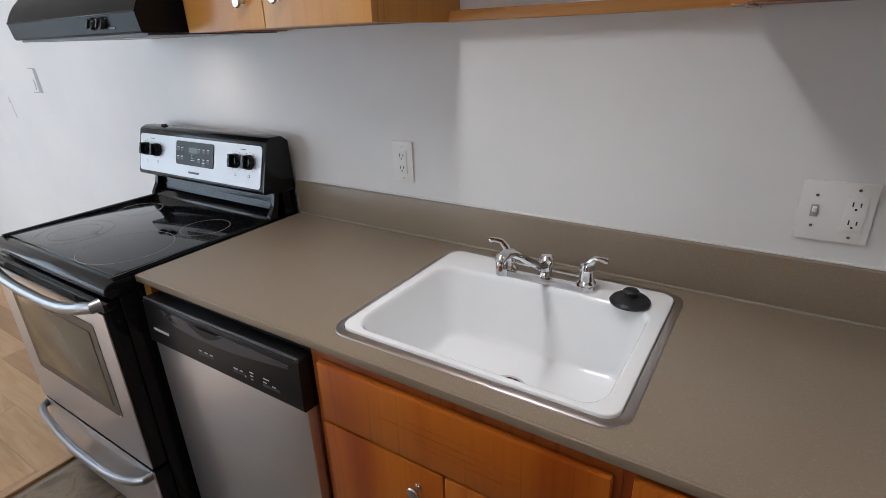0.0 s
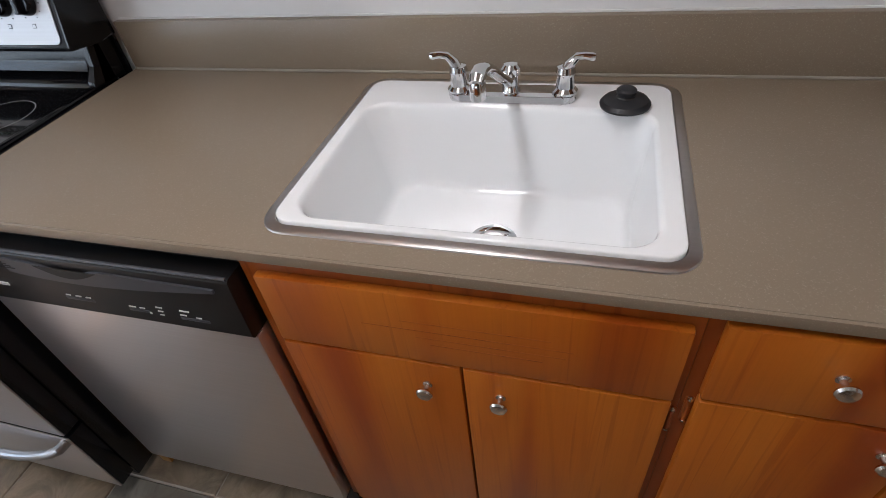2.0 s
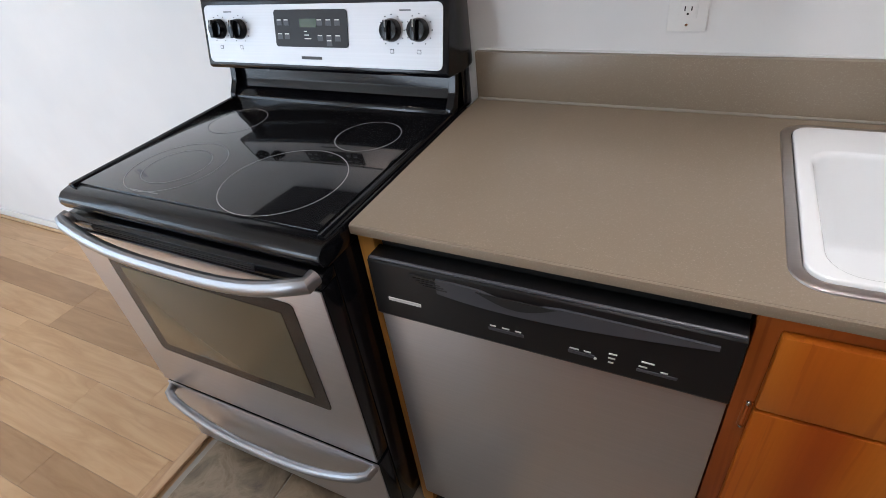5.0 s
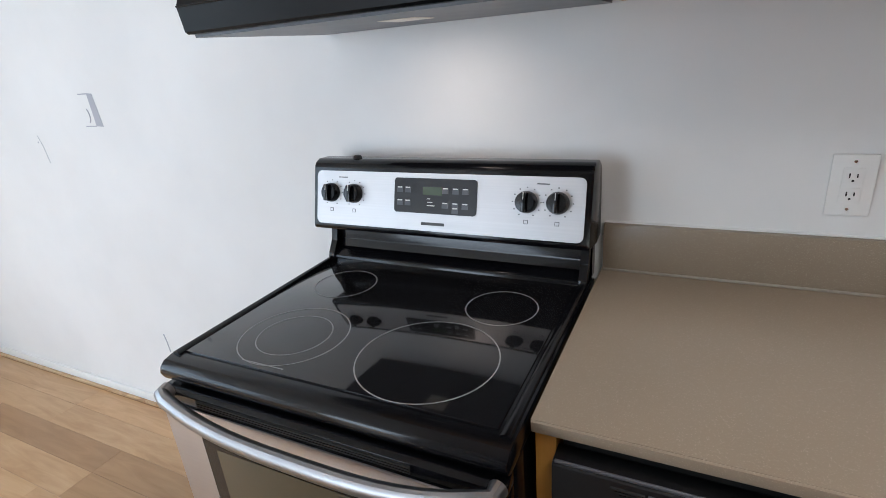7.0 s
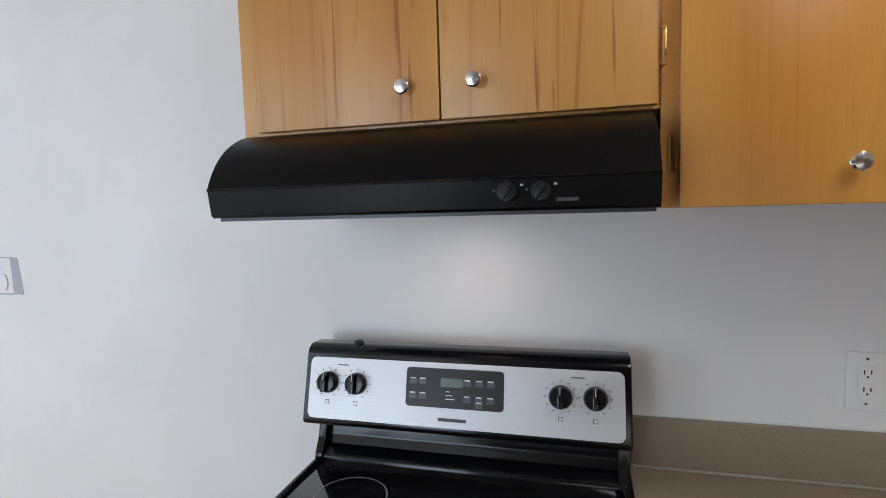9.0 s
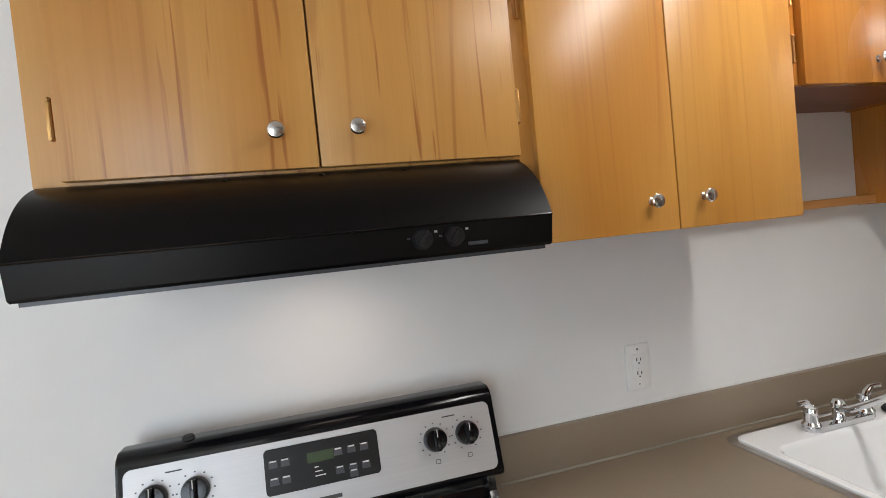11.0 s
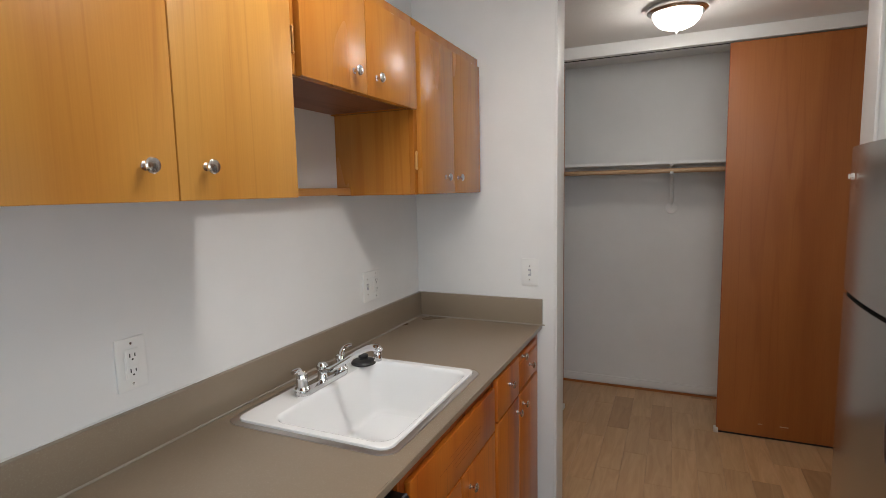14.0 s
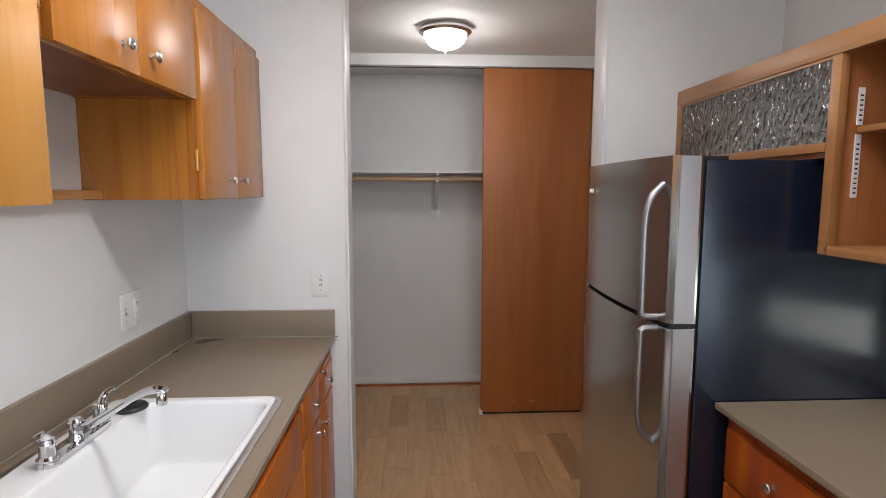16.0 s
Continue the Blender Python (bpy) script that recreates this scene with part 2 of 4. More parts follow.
PATTERNED = material("hammered_glass", (0.42, 0.42, 0.40), 0.08, coat=1.0)
bsdf(PATTERNED).inputs["Transmission Weight"].default_value = 0.75
bsdf(PATTERNED).inputs["IOR"].default_value = 1.5
_v = coords(PATTERNED, (1.9, 0.3, 1.15))
_vo = node(PATTERNED, "ShaderNodeTexVoronoi", Scale=34.0)
_vo.feature = "SMOOTH_F1"
link(PATTERNED, _v, _vo.inputs["Vector"])
bump(PATTERNED, _vo.outputs["Distance"], 1.0, 0.040)
bsdf(PATTERNED).inputs["Coat Roughness"].default_value = 0.08
link(PATTERNED, bsdf(PATTERNED).inputs["Normal"].links[0].from_socket, bsdf(PATTERNED).inputs["Coat Normal"])

CLEAR = material("window_glass", (1, 1, 1), 0.02)
bsdf(CLEAR).inputs["Transmission Weight"].default_value = 1.0

OPAL = material("lit_opal_glass", (0.9, 0.88, 0.84), 0.35)
bsdf(OPAL).inputs["Emission Color"].default_value = (1.0, 0.93, 0.84, 1)
bsdf(OPAL).inputs["Emission Strength"].default_value = 9.0
TUBE = material("lit_tube_diffuser", (0.88, 0.88, 0.86), 0.4)
bsdf(TUBE).inputs["Emission Color"].default_value = (1.0, 0.95, 0.90, 1)
bsdf(TUBE).inputs["Emission Strength"].default_value = 9.0
OPAL_DIM = material("lit_hood_lens", (0.42, 0.40, 0.36), 0.4)
bsdf(OPAL_DIM).inputs["Emission Color"].default_value = (1.0, 0.84, 0.68, 1)
bsdf(OPAL_DIM).inputs["Emission Strength"].default_value = 0.15
GRASS = paint("garden_green", (0.06, 0.09, 0.03), 0.9, 0.6, 30)

# ---- building helpers ----
BASE = {}


def thing(name, at, label, category, group="", kind=""):
    ob = new(name)
    ob.empty_display_size = 0.05
    ob.location = at
    BASE[ob] = Vector(at)
    return tagged(ob, label, category, group, kind)


def finish(bm, smooth_it, crease=27):
    bmesh.ops.recalc_face_normals(bm, faces=bm.faces)
    me = bpy.data.meshes.new("mesh")
    if smooth_it:
        for f in bm.faces:
            f.smooth = True
        for e in bm.edges:
            if len(e.link_faces) == 2 and e.calc_face_angle(0) > radians(crease):
                e.smooth = False
    bm.to_mesh(me)
    bm.free()
    return me


def part(name, bm, mat, parent, label="", smooth_it=True, crease=27):
    """Links a bmesh in world places as one mesh under a thing or a part."""
    base = BASE[parent]
    bmesh.ops.translate(bm, verts=bm.verts, vec=-base)
    me = finish(bm, smooth_it, crease)
    me.materials.append(mat)
    ob = new(name, me)
    ob.parent = parent
    BASE[ob] = base
    if label:
        ob["label"] = label
    return ob


def solo(name, bm, mat, at, label, category, group="", kind=""):
    """A thing or a piece of the setting that is one mesh."""
    bmesh.ops.translate(bm, verts=bm.verts, vec=-Vector(at))
    me = finish(bm, True)
    me.materials.append(mat)
    ob = new(name, me)
    ob.location = at
    BASE[ob] = Vector(at)
    return tagged(ob, label, category, group, kind)


def box(x0, x1, y0, y1, z0, z1, bevel=0.0, seg=2, bm=None):
    own = bmesh.new()
    bmesh.ops.create_cube(own, size=1.0)
    for v in own.verts:
        v.co = Vector(((x0 + x1) / 2 + v.co.x * abs(x1 - x0), (y0 + y1) / 2 + v.co.y * abs(y1 - y0), (z0 + z1) / 2 + v.co.z * abs(z1 - z0)))
    if bevel:
        bmesh.ops.bevel(own, geom=own.edges[:], offset=bevel, segments=seg, profile=0.6, affect="EDGES")
    return join(bm, own) if bm else own


def join(a, b):
    me = bpy.data.meshes.new("tmp")
    b.to_mesh(me)
    b.free()
    a.from_mesh(me)
    bpy.data.meshes.remove(me)
    return a


def lathe(profile, m=Matrix(), steps=24, bm=None):
    """Turns (radius, height) pairs round the local z axis, then places them by m."""
    own = bmesh.new()
    rings = []
    for r, h in profile:
        if r < 1e-5:
            rings.append([own.verts.new((0, 0, h))])
        else:
            rings.append([own.verts.new((r * math.cos(2 * math.pi * k / steps), r * math.sin(2 * math.pi * k / steps), h)) for k in range(steps)])
    for a, b in zip(rings, rings[1:]):
        for k in range(steps):
            j = (k + 1) % steps
            if len(a) == 1 and len(b) > 1:
                own.faces.new((a[0], b[k], b[j]))
            elif len(b) == 1 and len(a) > 1:
                own.faces.new((a[k], a[j], b[0]))
            elif len(a) > 1:
                own.faces.new((a[k], a[j], b[j], b[k]))
    for ring, flip in ((rings[0], True), (rings[-1], False)):
        if len(ring) > 1:
            own.faces.new(ring[::-1] if flip else ring)
    bmesh.ops.transform(own, matrix=m, verts=own.verts)
    return join(bm, own) if bm else own


def tube(points, radius, steps=12, flat=1.0, bm=None):
    """A round bar along a line of points; radius a number or one for each point; flat squeezes it in height."""
    own = bmesh.new()
    pts = [Vector(p) for p in points]
    radii = radius if isinstance(radius, (list, tuple)) else [radius] * len(pts)
    rings = []
    for i, p in enumerate(pts):
        d = (pts[min(i + 1, len(pts) - 1)] - pts[max(i - 1, 0)]).normalized()
        if i == 0:
            side = d.cross(Vector((0, 0, 1)))
            side = side if side.length > 1e-3 else Vector((1, 0, 0))
        side = (side - d * side.dot(d)).normalized()
        up = side.cross(d).normalized()
        rings.append([own.verts.new(p + radii[i] * (math.cos(2 * math.pi * k / steps) * side + flat * math.sin(2 * math.pi * k / steps) * up)) for k in range(steps)])
    for a, b in zip(rings, rings[1:]):
        for k in range(steps):
            j = (k + 1) % steps
            own.faces.new((a[k], a[j], b[j], b[k]))
    own.faces.new(rings[0][::-1])
    own.faces.new(rings[-1])
    return join(bm, own) if bm else own


def arc(a, b, bulge, n=14, power=2.0):
    """Points from a to b that bow out by the vector bulge, with full ends."""
    a, b, bulge = Vector(a), Vector(b), Vector(bulge)
    return [a.lerp(b, k / n) + bulge * (1 - abs(2 * k / n - 1) ** power) for k in range(n + 1)]


def extrude(profile, axis, lo, hi, bevel=0.0, bm=None):
    """A solid of a closed outline: (y, z) along x, (x, z) along y, or (x, y) along z."""
    own = bmesh.new()
    place = {"x": lambda u, v, w: (w, u, v), "y": lambda u, v, w: (u, w, v), "z": lambda u, v, w: (u, v, w)}[axis]
    a = [own.verts.new(place(u, v, lo)) for u, v in profile]
    b = [own.verts.new(place(u, v, hi)) for u, v in profile]
    n = len(profile)
    own.faces.new(a[::-1])
    own.faces.new(b)
    for k in range(n):
        own.faces.new((a[k], a[(k + 1) % n], b[(k + 1) % n], b[k]))
    if bevel:
        bmesh.ops.bevel(own, geom=own.edges[:], offset=bevel, segments=2, profile=0.6, affect="EDGES")
    return join(bm, own) if bm else own


def rounded(x0, x1, y0, y1, r, n=6):
    """The outline of a rounded rectangle."""
    out = []
    for cx, cy, a0 in ((x1 - r, y1 - r, 0), (x0 + r, y1 - r, 90), (x0 + r, y0 + r, 180), (x1 - r, y0 + r, 270)):
        for k in range(n + 1):
            a = radians(a0 + 90 * k / n)
            out.append((cx + r * math.cos(a), cy + r * math.sin(a)))
    return out


def hole_panel(x0, x1, z0, z1, holes, y0, y1):
    """A slab in the xz plane with rectangular holes that go through it, as a set of butted blocks."""
    bm = bmesh.new()
    xs = sorted({x0, x1, *[h[0] for h in holes], *[h[1] for h in holes]})
    zs = sorted({z0, z1, *[h[2] for h in holes], *[h[3] for h in holes]})
    for a, b in zip(xs, xs[1:]):
        for c, d in zip(zs, zs[1:]):
            mx, mz = (a + b) / 2, (c + d) / 2
            if not any(h[0] < mx < h[1] and h[2] < mz < h[3] for h in holes):
                box(a, b, y0, y1, c, d, bm=bm)
    bmesh.ops.remove_doubles(bm, verts=bm.verts, dist=1e-4)
    return bm

# ---- the setting ----
END, JAMB_L, JAMB_R, HALL_X, TOP, HALL_TOP = 1.885, -0.648, -1.710, 2.0, 2.42, 2.37


def setting(name, bm, mat, label, category="wall"):
    return solo(name, bm, mat, (0, 0, 0), label, category, kind="structure")


setting("wall_back", box(-3.54, END, 0, 0.12, 0, TOP), WALL, "white painted kitchen wall with faint roller texture")
setting("wall_end", box(END, HALL_X, JAMB_L, 0.37, 0, TOP, 0.004), WALL, "white wall at the end of the long counter")
setting("wall_end_fridge", box(END, HALL_X, -2.56, JAMB_R, 0, TOP, 0.004), WALL, "white wall beside the refrigerator")
setting("wall_right", hole_panel(-0.70, END, 0, TOP, [(0.12, 1.00, 0.96, 1.33)], -2.56, -2.44), WALL, "white kitchen wall with a low window behind the side counter")
setting("wall_partition", box(-0.82, -0.70, -5.0, -2.44, 0, TOP), WALL, "white living room side wall")
_w = bmesh.new()
for _x0, _x1, _z0, _z1 in ((-3.54, -2.95, 0, TOP), (-1.05, -0.70, 0, TOP), (-2.95, -1.05, 2.12, TOP)):
    box(_x0, _x1, -5.12, -5.0, _z0, _z1, bm=_w)
setting("wall_far", _w, WALL, "white living room end wall with a glass door")
_w = bmesh.new()
for _y0, _y1, _z0, _z1 in ((-5.0, -3.5, 0, TOP), (-1.5, 0.0, 0, TOP), (-3.5, -1.5, 0, 0.45), (-3.5, -1.5, 2.15, TOP)):
    box(-3.54, -3.42, _y0, _y1, _z0, _z1, bm=_w)
setting("wall_left", _w, WALL, "white living room wall with a wide window")
setting("wall_hall_left", box(HALL_X, 3.83, 0.25, 0.37, 0, HALL_TOP), WALL, "white hall side wall")
setting("wall_hall_right", box(HALL_X, 3.83, -2.20, -2.08, 0, HALL_TOP), WALL, "white hall side wall next to the closet")
setting("wall_closet_back", box(3.71, 3.83, -2.08, 0.25, 0, HALL_TOP), WALL, "plain grey-white back wall of the closet")
setting("ceiling", box(-3.54, HALL_X, -5.12, 0.12, TOP, TOP + 0.12), CEIL, "white stippled kitchen ceiling", "ceiling")
setting("ceiling_hall", box(HALL_X, 3.83, -2.20, 0.37, HALL_TOP, HALL_TOP + 0.12), CEIL, "white stippled hall ceiling", "ceiling")
setting("trim_closet_header", box(3.12, 3.24, -2.08, 0.25, 2.298, HALL_TOP, 0.003), TRIM, "white header board over the closet opening", "trim")
setting("trim_closet_track", box(3.163, 3.173, -2.07, 0.24, 2.2945, 2.2975), SLOT, "dark sliding door track under the header", "trim")
setting("trim_jamb_corner", box(END - 0.012, HALL_X + 0.012, JAMB_L - 0.012, JAMB_L, 0, TOP, 0.004), TRIM, "white painted corner board of the opening", "trim")
setting("trim_jamb_corner_fridge", box(END - 0.012, HALL_X + 0.012, JAMB_R, JAMB_R + 0.012, 0, TOP, 0.004), TRIM, "white painted corner board of the opening", "trim")
setting("baseboard_back", box(-3.42, -0.80, -0.012, 0, 0, 0.055, 0.003), TRIM, "low white baseboard along the wall", "baseboard")
setting("baseboard_left", box(-3.42, -3.408, -5.0, -0.012, 0, 0.055, 0.003), TRIM, "low white baseboard along the wall", "baseboard")
setting("trim_shoe_back", box(-3.40, -0.80, -0.026, -0.012, 0, 0.016, 0.004), ROD, "pine shoe moulding at the wall's foot", "trim")
setting("baseboard_closet", box(3.698, 3.71, -2.08, 0.25, 0.018, 0.075, 0.003), TRIM, "white baseboard in the closet", "baseboard")
setting("trim_closet_gap", box(3.690, 3.698, -2.08, 0.25, 0, 0.016), CLOSET, "brown strip at the closet floor", "trim")
setting("baseboard_jamb", box(END - 0.022, END, JAMB_L + 0.004, -0.60, 0, 0.08, 0.003), TRIM, "short white baseboard at the opening", "baseboard")
setting("trim_floor_threshold", box(-0.765, -0.730, -2.44, -0.66, 0.001, 0.012, 0.004), ROD, "wooden threshold between laminate and tile", "trim")
setting("trim_floor_threshold_hall", box(HALL_X - 0.02, HALL_X + 0.02, JAMB_R + 0.013, JAMB_L - 0.013, 0.001, 0.011, 0.004), ROD, "wooden threshold at the hall", "trim")

_win = thing("window_1", (-3.48, -2.5, 0.45), "wide white living room window letting in daylight", "window", kind="structure")
_wf = bmesh.new()
for _y0, _y1, _z0, _z1 in ((-3.5, -1.5, 0.45, 0.50), (-3.5, -1.5, 2.10, 2.15), (-3.5, -3.45, 0.5, 2.1), (-1.55, -1.5, 0.5, 2.1), (-2.53, -2.47, 0.5, 2.1)):
    box(-3.51, -3.45, _y0, _y1, _z0, _z1, bm=_wf)
part("window_frame", _wf, TRIM, _win)
for _y0, _y1 in ((-3.45, -2.53), (-2.47, -1.55)):
    _p = part("pane", box(-3.484, -3.478, _y0, _y1, 0.5, 2.1), CLEAR, _win)
    _p.visible_shadow = False
_w2 = thing("window_2", (0.56, -2.50, 0.96), "low white window behind the side counter", "window", kind="structure")
_wf = bmesh.new()
for _x0, _x1, _z0, _z1 in ((0.12, 1.00, 0.96, 0.985), (0.12, 1.00, 1.305, 1.33), (0.12, 0.145, 0.985, 1.305), (0.975, 1.00, 0.985, 1.305)):
    box(_x0, _x1, -2.53, -2.48, _z0, _z1, bm=_wf)
part("window_frame", _wf, TRIM, _w2)
part("pane", box(0.145, 0.975, -2.508, -2.502, 0.985, 1.305), CLEAR, _w2)
_gd = thing("door_1", (-2.0, -5.06, 0.0), "sliding glass door letting daylight into the living room", "door", kind="structure")
_wf = bmesh.new()
for _x0, _x1, _z0, _z1 in ((-2.95, -1.05, 0.0, 0.06), (-2.95, -1.05, 2.06, 2.12), (-2.95, -2.88, 0.06, 2.06), (-1.12, -1.05, 0.06, 2.06), (-2.04, -1.96, 0.06, 2.06)):
    box(_x0, _x1, -5.09, -5.03, _z0, _z1, bm=_wf)
part("door_frame", _wf, TRIM, _gd)
for _x0, _x1 in ((-2.88, -2.04), (-1.96, -1.12)):
    _p = part("pane", box(_x0, _x1, -5.064, -5.058, 0.06, 2.06), CLEAR, _gd)
    _p.visible_shadow = False
setting("ground", box(-120, 120, -120, 120, -0.40, -0.30), GRASS, "green garden ground outside the window", "ground")

# ---- wall plates and marks ----
def plate(name, x0, x1, z0, z1, label, category="outlet"):
    t = thing(name, ((x0 + x1) / 2, 0, z0), label, category)
    part("plate", box(x0, x1, -0.006, 0.0, z0, z1, 0.0025), PLATE, t)
    return t


def duplex(t, cx, z0, z1):
    """Two receptacles with their slots and the screws, on a plate that faces the room."""
    mid = (z0 + z1) / 2
    part("receptacle_body", box(cx - 0.0165, cx + 0.0165, -0.0085, -0.006, mid - 0.034, mid + 0.034, 0.001), PLATE, t)
    for s in (-1, 1):
        zc = mid + s * 0.0175
        r = part("receptacle", box(cx - 0.0135, cx + 0.0135, -0.0095, -0.0085, zc - 0.0135, zc + 0.0135, 0.0004), PLATE, t)
        for dx, h in ((-0.006, 0.0045), (0.006, 0.0038)):
            part("slot", box(cx + dx - 0.0011, cx + dx + 0.0011, -0.0102, -0.0096, zc - h + 0.002, zc + h + 0.002), SLOT, r)
        part("slot", lathe([(0.0022, 0), (0.0022, 0.0006)], pose(cx, -0.0096, zc - 0.0075, 90), 10), SLOT, r)
    for z in (z1 - 0.013, z0 + 0.013):
        part("screw", lathe([(0.003, 0), (0.0028, 0.001), (0, 0.0012)], pose(cx, -0.006, z, 90), 10), NICKEL, t)


_o = plate("wall_outlet", 0.409, 0.480, 1.070, 1.188, "white duplex outlet plate on the wall above the backsplash")
duplex(_o, 0.4445, 1.070, 1.188)
_o = plate("switch_outlet_plate", 1.402, 1.518, 1.068, 1.186, "white double plate with a toggle switch and outlet")
duplex(_o, 1.489, 1.068, 1.186)
_tg = part("toggle_base", box(1.421, 1.433, -0.0072, -0.006, 1.115, 1.139), SPACKLE, _o)
part("toggle", box(1.4235, 1.4305, -0.016, -0.006, 1.126, 1.135, 0.001), PLATE, _o)
for _z in (1.097, 1.157):
    part("screw", lathe([(0.003, 0), (0.0028, 0.001), (0, 0.0012)], pose(1.427, -0.006, _z, 90), 10), NICKEL, _o)

_sw = thing("light_switch", (END, -0.54, 1.082), "white light switch plate on the end wall", "switch")
part("plate", box(END - 0.006, END, -0.577, -0.504, 1.082, 1.200, 0.0025), PLATE, _sw)
part("toggle", box(END - 0.016, END - 0.006, -0.5445, -0.5365, 1.135, 1.147, 0.001), PLATE, _sw)
part("toggle_slot", box(END - 0.0068, END - 0.006, -0.5465, -0.5345, 1.126, 1.154), SPACKLE, _sw)
for _z in (1.108, 1.168):
    part("screw", lathe([(0.003, 0), (0.0028, 0.001), (0, 0.0012)], pose(END - 0.006, -0.5405, _z, 0, -90), 10), NICKEL, _sw)

_mk = thing("adhesive_residue", (-1.79, 0, 1.266), "grey patch of adhesive residue on the white wall", "wall mark")
part("strip", extrude([(-1.800, 1.268), (-1.760, 1.266), (-1.774, 1.381), (-1.804, 1.384)], "y", -0.0012, 0), SPACKLE, _mk)
part("edge_line", box(-1.856, -1.800, -0.0012, 0, 1.380, 1.384), SPACKLE, _mk)
part("edge_line", box(-1.862, -1.800, -0.0012, 0, 1.266, 1.270), SPACKLE, _mk)
part("curved_smear", tube([(-1.836 + 0.014 * math.cos(a), -0.0006, 1.305 + 0.025 * math.sin(a)) for a in [radians(-70 + 14 * k) for k in range(11)]], 0.0024, 6), SPACKLE, _mk)
for _x, _z, _dx, _dz, _rr, _l in ((-2.178, 1.127, 0.028, 0.11, 0.0012, "long thin scratch in the white wall paint"), (-1.774, 0.321, 0.012, 0.083, 0.0030, "short grey scratch low on the white wall")):
    solo("wall_scratch", tube([(_x, -0.0004, _z), (_x - _dx * 0.4, -0.0004, _z + _dz * 0.6), (_x - _dx, -0.0004, _z + _dz)], _rr, 6), SPACKLE, (_x, 0, _z), _l, "wall mark")
solo("nail_hole", lathe([(0.004, 0), (0.003, 0.0012), (0, 0.0014)], pose(-2.215, 0, 1.21, 90), 10), SPACKLE, (-2.215, 0, 1.21), "small filled nail hole in the white wall", "wall mark")


# ---- kitchen counter, backsplash and base cabinets ----
_ct = thing("countertop", (0.93, -0.31, 0.897), "long taupe laminate countertop with a cut-out for the sink", "countertop")
_cb = bmesh.new()
_o = ((0.0, -0.5885), (END - 0.001, -0.5885), (END - 0.001, -0.001), (0.0, -0.001))
_h = ((0.653, -0.536), (1.223, -0.536), (1.223, -0.071), (0.653, -0.071))
_v4 = [[_cb.verts.new((x, y, z)) for x, y in ring4] for ring4, z in ((_o, 0.914), (_h, 0.914), (_h, 0.897), (_o, 0.897))]
for _a, _b in ((0, 1), (1, 2), (2, 3), (3, 0)):
    for _k in range(4):
        _cb.faces.new((_v4[_a][_k], _v4[_a][(_k + 1) % 4], _v4[_b][(_k + 1) % 4], _v4[_b][_k]))
part("top", _cb, COUNTER, _ct)
part("front_edge", box(-0.001, END - 0.001, -0.5945, -0.5887, 0.8965, 0.9143, 0.0018), COUNTER, _ct)
part("end_edge", box(-0.003, -0.0002, -0.5885, -0.002, 0.897, 0.9140, 0.001), COUNTER, _ct)
part("underside_strip", box(0.04, 0.60, -0.580, -0.570, 0.888, 0.8965), PLATE, _ct, "pale strip under the edge over the dishwasher")
_bs = thing("backsplash", (0.93, -0.01, 0.915), "low taupe laminate backsplash on two walls", "backsplash")
part("back_strip", box(0.0, END - 0.0015, -0.020, -0.001, 0.9148, 1.026, 0.0018), COUNTER, _bs)
part("end_strip", box(END - 0.020, END - 0.001, -0.596, -0.021, 0.9148, 1.026, 0.0018), COUNTER, _bs)
part("caulk_bead", tube([(0.003, -0.0215, 0.9165), (0.6, -0.0215, 0.917), (1.2, -0.0215, 0.9162), (END - 0.022, -0.0215, 0.9168)], 0.0032, 8), CAULK, _bs, "pale uneven caulk bead")
part("caulk_bead", tube([(END - 0.0215, -0.024, 0.9165), (END - 0.0215, -0.3, 0.917), (END - 0.0215, -0.61, 0.9165)], 0.0030, 8), CAULK, _bs, "pale uneven caulk bead")
part("top_bead", tube([(0.003, -0.0025, 1.027), (0.9, -0.0025, 1.0275), (END - 0.02, -0.0025, 1.027)], 0.0028, 8), FIBRE, _bs, "white paint line along the top")


def knob(parent, x, y, z, facing=-1, mat=None):
    """A turned mushroom knob on a front that faces -y (or +y)."""
    prof = [(r * 0.88, h * 0.92) for r, h in [(0.009, 0), (0.009, 0.002), (0.005, 0.004), (0.0045, 0.012), (0.008, 0.016), (0.0148, 0.019), (0.0155, 0.022), (0.013, 0.0252), (0.006, 0.0268), (0, 0.027)]]
    return part("knob", lathe(prof, pose(x, y, z, 90 if facing < 0 else -90), 20), mat or NICKEL, parent, "round satin nickel knob")


def hinge(parent, x, y, z, leaf=None, metal=None):
    """A small wrapped cabinet hinge: two leaves and a knuckle."""
    leaf, metal = leaf or BRASS, metal or BRASS
    h = part("hinge", box(x - 0.006, x + 0.006, y - 0.002, y, z - 0.028, z + 0.028, 0.0008), leaf, parent, "worn metal hinge")
    part("knuckle", tube([(x, y - 0.003, z - 0.024), (x, y - 0.003, z + 0.024)], 0.0032, 8), leaf, h)
    for s in (-1, 1):
        part("tip", lathe([(0.004, 0), (0.004, 0.004), (0.002, 0.006), (0, 0.007)], pose(x, y - 0.003, z + s * 0.0245, 0 if s > 0 else 180), 8), metal, h)


